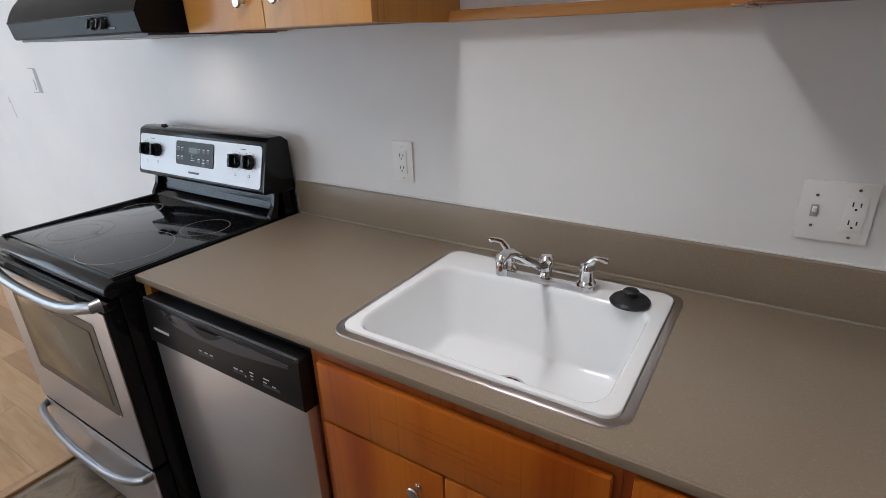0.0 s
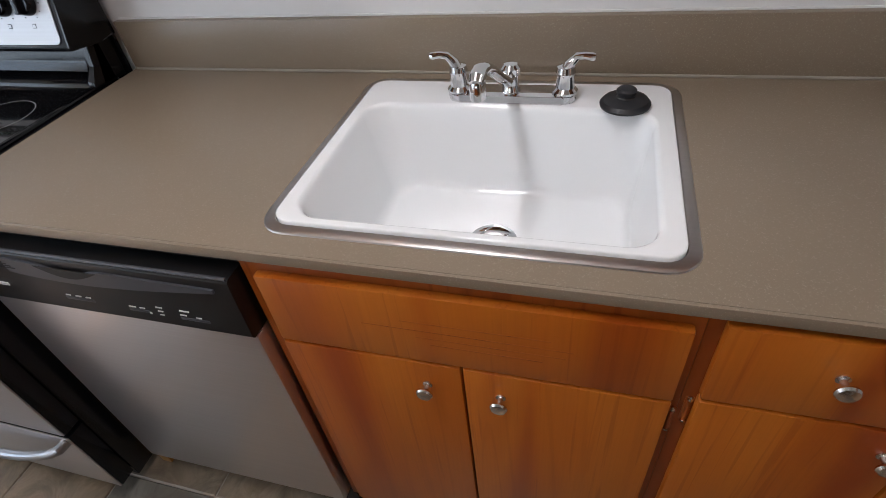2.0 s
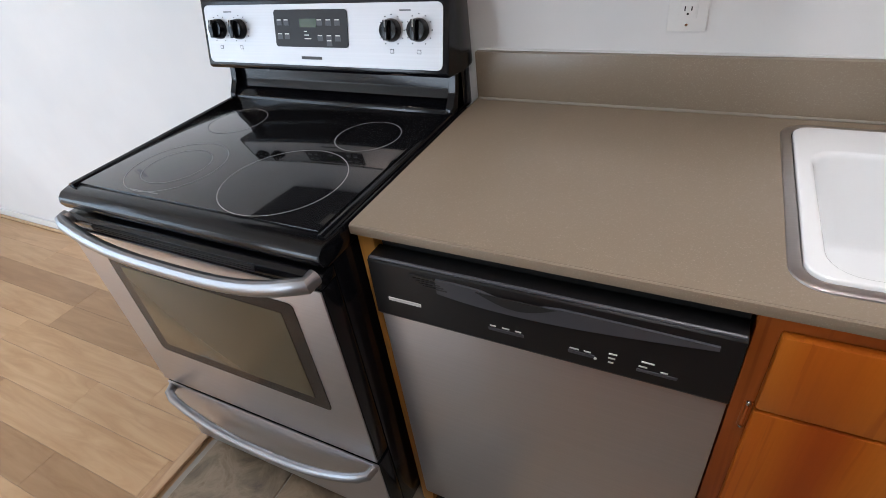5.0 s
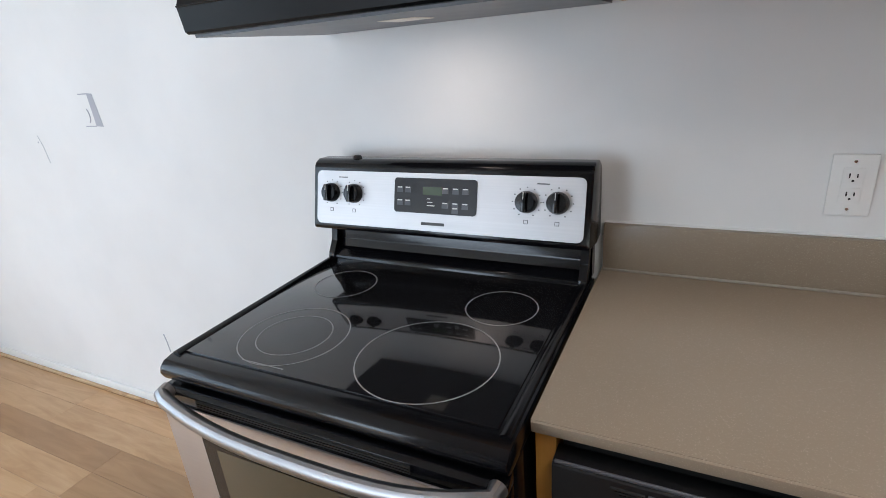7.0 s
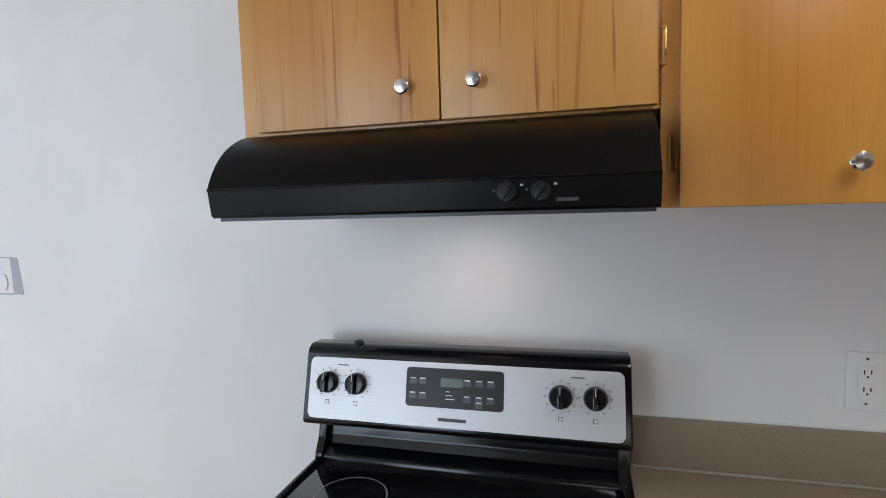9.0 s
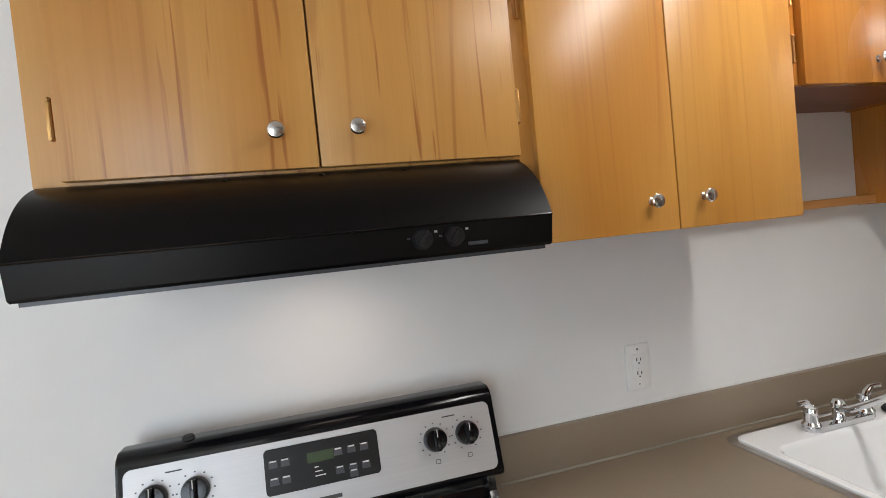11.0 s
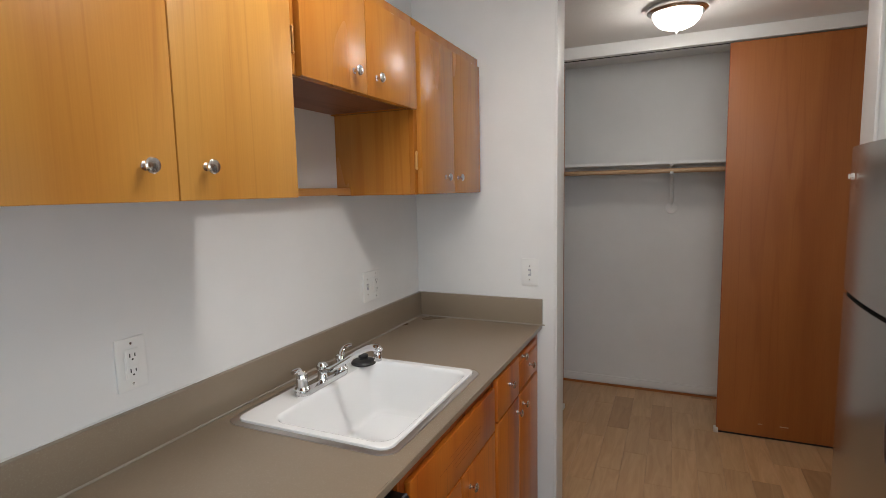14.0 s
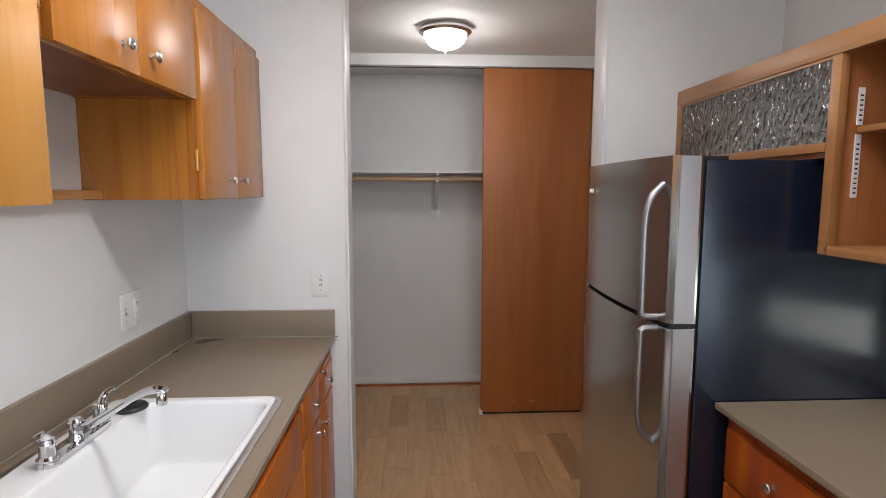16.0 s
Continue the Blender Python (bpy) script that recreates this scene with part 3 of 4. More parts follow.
def base_cabinet(x0, x1, label, fronts, wide=0.0):
    """fronts: (name, x0, x1, z0, z1, knob x or None, knob z)."""
    t = thing("base_cabinet", ((x0 + x1) / 2, -0.30, 0.0), label, "cabinet", "base cabinets under the long counter")
    part("side_panel", box(x0, x0 + 0.018, -0.558, -0.004, 0.0, 0.8965), BASEW, t)
    part("side_panel", box(x1 - 0.018, x1, -0.558, -0.004, 0.0, 0.8965), BASEW, t)
    part("bottom_panel", box(x0 + 0.018, x1 - 0.018, -0.562, -0.004, 0.09, 0.105), BASEW, t)
    part("toe_kick", box(x0 + 0.018, x1 - 0.018, -0.520, -0.505, 0.0, 0.089), BLACKM, t, "dark recessed toe kick")
    part("face_frame", box(x0, x1, -0.576, -0.5585, 0.09, 0.8965, 0.001), FRAMEW, t, "dark red stained face frame")
    for name, a, b, c, d, kx, kz in fronts:
        f = part(name, box(a, b, -0.593, -0.5765, c, d, 0.0050), BASEW, t)
        if kx:
            knob(f, kx, -0.593, kz)
    return t


_sc = base_cabinet(0.616, 1.245, "orange-brown wooden sink cabinet with two doors", [
    ("false_drawer_front", 0.644, 1.233, 0.722, 0.866, None, None),
    ("door", 0.644, 0.9405, 0.115, 0.7165, 0.884, 0.664), ("door", 0.9435, 1.233, 0.115, 0.7165, 1.000, 0.661)])
for _a, _b, _z in ((0.86, 1.07, 0.812), (0.80, 1.10, 0.795), (0.88, 1.09, 0.780), (0.90, 1.06, 0.766)):
    part("scratch", box(_a, _b, -0.5934, -0.593, _z, _z + 0.0012), FRAMEW, _sc, "dark horizontal scratch in the veneer")
for _x, _z in ((0.638, 0.69), (0.638, 0.19), (1.2395, 0.66), (1.2395, 0.19)):
    hinge(_sc, _x, -0.5765, _z, FRAMEW, NICKEL)
_dc = base_cabinet(1.2455, 1.872, "orange-brown wooden cabinet with two drawers and two doors", [
    ("drawer_front", 1.262, 1.520, 0.737, 0.882, 1.393, 0.822), ("door", 1.262, 1.520, 0.115, 0.731, 1.487, 0.680),
    ("drawer_front", 1.524, 1.806, 0.745, 0.850, 1.665, 0.806), ("door", 1.524, 1.806, 0.115, 0.731, 1.565, 0.684)])
knob(part("pull_out_board", box(1.526, 1.804, -0.588, -0.5765, 0.853, 0.873, 0.002), BASEW, _dc), 1.575, -0.588, 0.866)
for _x in (1.257, 1.812):
    for _z in (0.69, 0.19):
        hinge(_dc, _x, -0.5765, _z, FRAMEW, NICKEL)
solo("cabinet_end_panel", box(0.001, 0.033, -0.580, -0.004, 0.0, 0.8965, 0.0015), UPPER, (0.017, -0.3, 0), "honey-coloured wooden end panel between stove and dishwasher", "cabinet panel")

# ---- sink ----
_sk = thing("kitchen_sink", (0.946, -0.30, 0.740), "white porcelain drop-in sink with a flat steel rim", "sink")
_bm = bmesh.new()
_loops = [(0.654, 1.216, -0.520, -0.075, 0.030, 0.900), (0.654, 1.216, -0.520, -0.075, 0.030, 0.921), (0.6545, 1.2155, -0.5195, -0.0755, 0.029, 0.9228),
          (0.656, 1.214, -0.518, -0.077, 0.028, 0.9236), (0.6575, 1.2125, -0.5165, -0.0785, 0.028, 0.9236), (0.6735, 1.193, -0.5105, -0.164, 0.046, 0.9236),
          (0.6745, 1.192, -0.5095, -0.165, 0.046, 0.9235), (0.6765, 1.190, -0.5075, -0.167, 0.046, 0.9227), (0.679, 1.1875, -0.505, -0.1695, 0.046, 0.920),
          (0.681, 1.1855, -0.503, -0.1715, 0.046, 0.915), (0.682, 1.1845, -0.502, -0.1725, 0.046, 0.910), (0.7165, 1.170, -0.477, -0.189, 0.046, 0.778), (0.718, 1.169, -0.4755, -0.190, 0.046, 0.771),
          (0.7205, 1.167, -0.473, -0.192, 0.045, 0.763), (0.725, 1.163, -0.469, -0.196, 0.043, 0.7565), (0.731, 1.157, -0.463, -0.202, 0.040, 0.7528),
          (0.737, 1.151, -0.457, -0.208, 0.036, 0.7518), (0.891, 0.986, -0.376, -0.281, 0.045, 0.7448), (0.896, 0.981, -0.371, -0.286, 0.040, 0.7445)]
_rings = [[_bm.verts.new((u + 0.0035, v + 0.025 * (v + 0.05), l[5])) for u, v in rounded(*l[:5])] for l in _loops]
for _a, _b in zip(_rings, _rings[1:]):
    for _k in range(len(_a)):
        _j = (_k + 1) % len(_a)
        _bm.faces.new((_a[_k], _a[_j], _b[_j], _b[_k]))
_bm.faces.new(_rings[-1])
part("basin", _bm, PORC, _sk, crease=75)
_bm = bmesh.new()
_loops = [(0.636, 1.2335, -0.5385, -0.051, 0.045, 0.9142), (0.637, 1.2325, -0.5375, -0.052, 0.045, 0.9162), (0.6415, 1.2285, -0.5335, -0.057, 0.043, 0.9180),
          (0.6515, 1.2185, -0.5225, -0.0725, 0.033, 0.9185), (0.6530, 1.2170, -0.5210, -0.0740, 0.031, 0.9165)]
_rings = [[_bm.verts.new((u + 0.0035, v + 0.025 * (v + 0.05), l[5])) for u, v in rounded(*l[:5])] for l in _loops]
for _a, _b in zip(_rings, _rings[1:]):
    for _k in range(len(_a)):
        _j = (_k + 1) % len(_a)
        _bm.faces.new((_a[_k], _a[_j], _b[_j], _b[_k]))
part("steel_rim", _bm, RIM, _sk, "flat brushed steel rim")
part("drain", lathe([(0.041, 0.0), (0.043, 0.003), (0.036, 0.0036), (0.030, 0.001), (0.012, 0.0005), (0, 0.0005)], pose(0.942, -0.335, 0.7455), 28), CHROME, _sk, "chrome drain with a metal strainer")
part("strainer", lathe([(0.024, 0.0), (0.022, 0.002), (0, 0.0022)], pose(0.942, -0.335, 0.7465), 20), NICKEL, _sk)

_fc = thing("faucet", (0.945, -0.140, 0.9236), "chrome two-handle kitchen faucet on the sink deck", "faucet")
_bp = extrude([(0.945 + u, -0.140 + v) for u, v in rounded(-0.115, 0.115, -0.024, 0.024, 0.0235)], "z", 0.9236, 0.938, 0.004)
part("base_plate", _bp, CHROME, _fc)
for _hx, _s in ((0.850, -1), (1.040, 1)):
    _h = part("handle", lathe([(0.022, 0), (0.022, 0.004), (0.0165, 0.010), (0.0150, 0.030), (0.017, 0.036), (0.015, 0.046), (0.0, 0.050)], pose(_hx, -0.140, 0.938), 22), CHROME, _fc)
    part("lever", tube([(_hx, -0.140, 0.975), (_hx + _s * 0.006, -0.142, 0.990), (_hx + _s * 0.018, -0.144, 1.003), (_hx + _s * 0.031, -0.146, 1.005), (_hx + _s * 0.043, -0.148, 1.004), (_hx + _s * 0.047, -0.148, 1.004)],
                       [0.013, 0.0115, 0.0085, 0.0075, 0.0085, 0.007], 14, 0.8), CHROME, _h)
part("spout_hub", lathe([(0.017, 0), (0.016, 0.006), (0.0135, 0.012), (0.0135, 0.028), (0.017, 0.032), (0.0175, 0.043), (0.012, 0.050), (0, 0.052)], pose(0.945, -0.140, 0.938), 22), CHROME, _fc)
_sp = part("spout", tube([(0.944, -0.142, 0.966), (0.943, -0.177, 0.973), (0.941, -0.227, 1.004), (0.938, -0.274, 1.035), (0.936, -0.307, 1.052), (0.934, -0.332, 1.059), (0.933, -0.349, 1.056), (0.933, -0.355, 1.051)],
                         [0.012, 0.0115, 0.010, 0.0098, 0.0105, 0.012, 0.0125, 0.010], 14, 0.85), CHROME, _fc)
part("aerator", lathe([(0.0105, 0), (0.0118, 0.003), (0.0118, 0.024), (0.009, 0.030)], pose(0.933, -0.345, 1.022), 18), CHROME, _sp)
_st = thing("sink_stopper", (1.142, -0.160, 0.9236), "black rubber sink stopper lying on the sink deck", "sink stopper")
part("disc", lathe([(0.034, 0), (0.041, 0.003), (0.042, 0.007), (0.037, 0.013), (0.020, 0.018), (0.0, 0.019)], pose(1.142, -0.160, 0.9236), 30), RUBBER, _st)
part("grip", lathe([(0.0175, 0), (0.0145, 0.005), (0.0165, 0.010), (0.0165, 0.014), (0.013, 0.017), (0, 0.0175)], pose(1.142, -0.160, 0.9395), 24), RUBBER, _st)

# ---- dishwasher ----
_dw = thing("dishwasher", (0.328, -0.31, 0.0), "dishwasher with stainless door and black control panel", "dishwasher")
part("body", box(0.040, 0.610, -0.565, -0.01, 0.02, 0.884), BLACKM, _dw)
part("kick_plate", box(0.045, 0.612, -0.545, -0.5655, 0.0, 0.105), BLACKM, _dw)
part("door", box(0.034, 0.609, -0.604, -0.566, 0.098, 0.7335, 0.006), STEEL, _dw, "brushed stainless door")
_cp = part("control_panel", extrude([(-0.566, 0.735), (-0.608, 0.735), (-0.612, 0.742), (-0.608, 0.858), (-0.602, 0.863), (-0.566, 0.863)], "x", 0.033, 0.609, 0.0015), BLACKP, _dw, "black control panel")
part("top_lip", tube([(0.037, -0.6035, 0.8635), (0.606, -0.6035, 0.8635)], 0.003, 8), GREYP, _cp)
_ln = [(0.06 + 0.52 * k / 20, 0.845 - 0.008 * k / 20 - 0.030 * math.sin(math.pi * (k / 20) ** 0.8)) for k in range(21)]
_up = [(x, 0.852 - 0.008 * (x - 0.06) / 0.52 - (0.019 * math.exp(-((x - 0.30) / 0.035) ** 2))) for x, _ in _ln]
part("grip_recess", extrude(_ln[4:] + _up[4:][::-1], "y", -0.6125, -0.608), GREYP, _cp, "dark grey leaf-shaped grip")
part("handle_pocket", extrude([(0.235 + 0.13 * k / 12, 0.845 - 0.020 * math.sin(math.pi * k / 12)) for k in range(13)], "y", -0.6138, -0.6126), BLACKM, _cp)
for _k in range(5):
    part("vent_slat", box(0.115 + 0.006 * _k, 0.160 + 0.006 * _k, -0.6128, -0.609, 0.8475 - 0.0046 * _k, 0.8500 - 0.0046 * _k), BLACKM, _cp)
part("brand_bar", box(0.064, 0.128, -0.6124, -0.6105, 0.779, 0.7855), MARKS, _cp, "small pale brand mark")
for _x, _z, _w2 in ((0.255, 0.777, 0.010), (0.276, 0.777, 0.012), (0.298, 0.777, 0.010), (0.385, 0.772, 0.014), (0.407, 0.772, 0.010), (0.443, 0.780, 0.012), (0.443, 0.771, 0.010), (0.443, 0.762, 0.008), (0.486, 0.770, 0.012), (0.516, 0.768, 0.010), (0.489, 0.780, 0.018)):
    part("button_mark", box(_x, _x + _w2, -0.6122, -0.6105, _z, _z + 0.0022), MARKS, _cp)
for _x, _z, _w2 in ((0.252, 0.768, 0.060), (0.383, 0.763, 0.040), (0.484, 0.760, 0.055)):
    part("button", box(_x, _x + _w2, -0.6124, -0.6105, _z, _z + 0.006, 0.0008), GREYP, _cp)
part("indicator", lathe([(0.003, 0), (0.002, 0.001), (0, 0.001)], pose(0.424, -0.6112, 0.763, 90), 10), MARKS, _cp)

# ---- stove ----
SX0, SX1, BX0, BX1 = -0.716, -0.010, -0.731, -0.005
_sv = thing("stove", ((SX0 + SX1) / 2, -0.33, 0.0), "freestanding electric stove in stainless and black enamel", "stove")
part("body", box(SX0 + 0.003, SX1 - 0.003, -0.640, -0.025, 0.035, 0.868, 0.003), BLACK, _sv, "black enamelled side panels")
for _x in (SX0 + 0.05, SX1 - 0.05):
    for _y in (-0.57, -0.07):
        part("foot", lathe([(0.016, 0), (0.016, 0.012), (0.007, 0.014), (0.007, 0.036)], pose(_x, _y, 0.0), 12), BLACKM, _sv)
_tp = part("cooktop_frame", extrude([(-0.655, 0.868), (-0.668, 0.875), (-0.674, 0.888), (-0.671, 0.900), (-0.660, 0.910), (-0.640, 0.914), (-0.100, 0.9135), (-0.060, 0.909), (-0.050, 0.866)], "x", SX0, SX1, 0.004), BLACK, _sv, "black enamel rim of the cooktop")
part("glass_top", box(SX0 + 0.028, SX1 - 0.028, -0.628, -0.130, 0.909, 0.9175, 0.002), GLASSTOP, _sv, "black ceramic glass surface")
for _x in (SX0 + 0.014, SX1 - 0.014):
    part("side_lip", tube([(_x, -0.640, 0.9145), (_x, -0.125, 0.9175)], 0.0085, 10, 0.7), BLACK, _tp)


def ring(cx, cy, r, w=0.0022):
    bm = bmesh.new()
    n = 56
    a = [bm.verts.new((cx + (r - w) * math.cos(2 * math.pi * k / n), cy + (r - w) * math.sin(2 * math.pi * k / n), 0.9179)) for k in range(n)]
    b = [bm.verts.new((cx + r * math.cos(2 * math.pi * k / n), cy + r * math.sin(2 * math.pi * k / n), 0.9179)) for k in range(n)]
    for k in range(n):
        bm.faces.new((a[k], b[k], b[(k + 1) % n], a[(k + 1) % n]))
    return bm


for _x, _y, _r in ((-0.158, -0.279, 0.076), (-0.220, -0.498, 0.131), (-0.515, -0.508, 0.112), (-0.515, -0.508, 0.077), (-0.560, -0.270, 0.076)):
    part("burner_ring", ring(_x, _y, _r), RINGC, _sv, "thin grey printed burner ring")
part("print_mark", box(-0.55, -0.45, -0.616, -0.614, 0.9176, 0.9180), RINGC, _sv)

# backguard: lower riser, rounded console and the steel panel that leans back
part("riser", extrude([(-0.112, 0.912), (-0.106, 0.936), (-0.092, 0.962), (-0.086, 1.018), (-0.040, 1.018), (-0.040, 0.912)], "x", SX0 + 0.004, SX1 - 0.004, 0.003), BLACK, _sv)
part("riser_ledge", extrude([(-0.136, 0.915), (-0.132, 0.926), (-0.114, 0.940), (-0.098, 0.944), (-0.096, 0.915)], "x", SX0 + 0.012, SX1 - 0.012, 0.002), BLACK, _sv)
for _x in (SX0 + 0.004, SX1 - 0.022):
    part("riser_cheek", extrude([(-0.140, 0.915), (-0.136, 0.932), (-0.112, 0.960), (-0.104, 1.012), (-0.070, 1.012), (-0.070, 0.915)], "x", _x, _x + 0.018, 0.003), BLACK, _sv)
_con = part("console", extrude([(-0.150, 1.008), (-0.154, 1.016), (-0.112, 1.170), (-0.104, 1.178), (-0.090, 1.184), (-0.050, 1.182), (-0.024, 1.164), (-0.020, 1.000), (-0.080, 1.000)], "x", BX0, BX1, 0.007), BLACK, _sv)
part("rear_cover", box(SX0 + 0.01, SX1 - 0.01, -0.045, -0.012, 0.90, 1.150, 0.004), BLACK, _sv)
PANEL = Matrix.Translation((0, -0.1545, 1.0175)) @ Matrix.Rotation(radians(-15.5), 4, "X")


def on_panel(x0, x1, w0, w1, depth=0.0015, lift=0.0, bevel=0.0, r=0.0):
    """A thin plate on the leaning console: x across, w up along its face."""
    if r:
        bm = extrude(rounded(x0, x1, w0, w1, r), "y", -lift - depth, -lift)
    else:
        bm = box(x0, x1, -lift - depth, -lift, w0, w1, bevel)
    bmesh.ops.transform(bm, matrix=PANEL, verts=bm.verts)
    return bm


_pn = part("control_panel", on_panel(-0.717, -0.019, 0.008, 0.145, 0.0022, 0, 0, 0.014), STEEL_P, _con, "brushed stainless control panel")
_dp = part("display", on_panel(-0.479, -0.262, 0.050, 0.133, 0.0022, 0.0022, 0, 0.008), BLACKP, _con, "black touch display")
part("clock", on_panel(-0.400, -0.350, 0.094, 0.113, 0.0008, 0.0046), LCD, _con, "clock display coloured with a dim green reflection")
for _x, _w in ((-0.463, 0.105), (-0.441, 0.105), (-0.463, 0.074), (-0.441, 0.074), (-0.341, 0.105), (-0.315, 0.105), (-0.290, 0.105), (-0.341, 0.071), (-0.315, 0.071), (-0.290, 0.071), (-0.315, 0.060)):
    part("key", on_panel(_x - 0.008, _x + 0.008, _w - 0.007, _w + 0.007, 0.0006, 0.0046), GREYP, _con)
    part("key_mark", on_panel(_x - 0.006, _x + 0.006, _w + 0.004, _w + 0.0065, 0.0008, 0.0052), MARKS, _con)
for _w, _l in ((0.084, 0.008), (0.076, 0.014), (0.068, 0.020)):
    part("key_mark", on_panel(-0.388, -0.388 + _l, _w, _w + 0.002, 0.0008, 0.0046), MARKS, _con)
part("brand_bar", on_panel(-0.404, -0.342, 0.022, 0.029, 0.0006, 0.0024), DARKINK, _con, "small dark brand mark")
for _x, _wc in ((-0.669, 0.089), (-0.599, 0.089), (-0.145, 0.089), (-0.076, 0.090)):
    _m = PANEL @ pose(_x, -0.0022, _wc, 90)
    _kb = part("dial", lathe([(0.0245, 0), (0.0245, 0.006), (0.0225, 0.016), (0.021, 0.019), (0.0, 0.020)], _m, 28), BLACK, _con, "black round burner dial")
    _g = box(-0.0055, 0.0055, -0.021, 0.021, 0.016, 0.030, 0.002)
    bmesh.ops.transform(_g, matrix=_m, verts=_g.verts)
    part("grip", _g, BLACK, _kb)
    _g = box(-0.0008, 0.0008, 0.006, 0.021, 0.0295, 0.0303)
    bmesh.ops.transform(_g, matrix=_m, verts=_g.verts)
    part("pointer", _g, MARKS, _kb)
    for _k in range(11):
        _a = radians(-60 + 30 * _k)
        part("tick", on_panel(_x + 0.032 * math.cos(_a) - 0.0016, _x + 0.032 * math.cos(_a) + 0.0016, _wc + 0.032 * math.sin(_a) - 0.0012, _wc + 0.032 * math.sin(_a) + 0.0012, 0.0004, 0.0024), DARKINK, _con)
    part("tick", on_panel(_x - 0.005, _x + 0.005, 0.041, 0.050, 0.0004, 0.0024), DARKINK, _con)
    part("tick", on_panel(_x - 0.0038, _x + 0.0038, 0.0422, 0.0488, 0.0004, 0.0030), STEEL_P, _con)
for _x in (-0.634, -0.110):
    part("tick", on_panel(_x - 0.014, _x + 0.014, 0.128, 0.1305, 0.0004, 0.0024), DARKINK, _con)
part("vent_knob", lathe([(0.011, 0), (0.012, 0.004), (0.009, 0.010), (0, 0.011)], pose(-0.612, -0.080, 1.180), 14), BLACKM, _con)

# oven door, handle, window and drawer
_dr = part("oven_door", box(SX0 + 0.002, SX1 - 0.002, -0.684, -0.642, 0.325, 0.838, 0.004), BLACK, _sv, "oven door with black sides")
part("steel_skin", box(SX0 + 0.004, SX1 - 0.004, -0.6885, -0.6842, 0.327, 0.836, 0.002), STEEL_O, _dr, "stainless door skin")
part("door_top_band", extrude([(-0.642, 0.839), (-0.684, 0.839), (-0.681, 0.858), (-0.668, 0.864), (-0.642, 0.864)], "x", SX0 + 0.002, SX1 - 0.002, 0.003), BLACK, _dr, "black vented band above the door")
for _k in range(3):
    part("vent_slot", box(SX0 + 0.10, SX1 - 0.15, -0.6855, -0.680, 0.8425 + 0.0052 * _k, 0.8455 + 0.0052 * _k), BLACKM, _dr)
part("window_border", extrude(rounded(SX0 + 0.096, SX1 - 0.082, 0.480, 0.788, 0.012), "y", -0.6900, -0.687), OVENF, _dr, "dark printed border of the oven window")
part("window_glass", box(SX0 + 0.130, SX1 - 0.118, -0.6912, -0.6895, 0.510, 0.757, 0.001), OVENW, _dr, "brown tinted oven glass")
_hz = 0.866
part("handle", tube([(SX0 + 0.030, -0.683, _hz), (SX0 + 0.032, -0.700, _hz - 0.002)] + arc((SX0 + 0.054, -0.709, _hz - 0.004), (SX1 - 0.034, -0.712, _hz - 0.004), (0, -0.012, -0.034), 16, 3.0) + [(SX1 - 0.012, -0.704, _hz - 0.002), (SX1 - 0.010, -0.683, _hz)], 0.0145, 14, 1.15), BARST, _dr, "bowed satin steel handle")
_dw2 = part("storage_drawer", box(SX0 + 0.002, SX1 - 0.002, -0.684, -0.642, 0.064, 0.314, 0.004), BLACK, _sv, "storage drawer with black sides")
part("steel_skin", box(SX0 + 0.004, SX1 - 0.004, -0.6885, -0.6842, 0.066, 0.313, 0.002), STEEL_O, _dw2, "stainless drawer skin")
part("handle", tube([(SX0 + 0.018, -0.686, 0.297), (SX0 + 0.024, -0.708, 0.293)] + arc((SX0 + 0.046, -0.718, 0.285), (SX1 - 0.046, -0.718, 0.285), (0, -0.012, -0.058), 16, 2.6) + [(SX1 - 0.024, -0.708, 0.293), (SX1 - 0.018, -0.686, 0.297)], 0.0115, 14, 1.2), BARST, _dw2, "bowed satin steel handle")

# ---- range hood ----
HX0, HX1 = -0.717, 0.006
_hd = thing("range_hood", ((HX0 + HX1) / 2, -0.2, 1.4805), "black curved range hood under the wall cabinet", "range hood")
_pr = [(-0.004, 1.4925), (-0.424, 1.4925), (-0.430, 1.497), (-0.437, 1.541)]
for _k in range(1, 11):
    _u = _k / 10
    _pr.append(tuple((1 - _u) ** 2 * a + 2 * _u * (1 - _u) * b + _u ** 2 * c for a, b, c in ((-0.437, -0.405, -0.320), (1.541, 1.618, 1.6425))))
_pr.append((-0.004, 1.6425))
part("shell", extrude(_pr, "x", HX0, HX1), HOODB, _hd)
part("edge_roll", tube([(HX0, -0.4366, 1.541), (HX1, -0.4366, 1.541)], 0.0022, 8), BLACK, _hd, "glossy rolled front edge")
part("lower_lip", box(HX0 + 0.004, HX1 - 0.004, -0.412, -0.010, 1.4865, 1.4923), GREYP, _hd, "grey filter frame underneath")
part("bulb_cover", box(-0.38, -0.30, -0.28, -0.20, 1.4852, 1.4863, 0.0004), OPAL_DIM, _hd, "small lit light cover underneath")
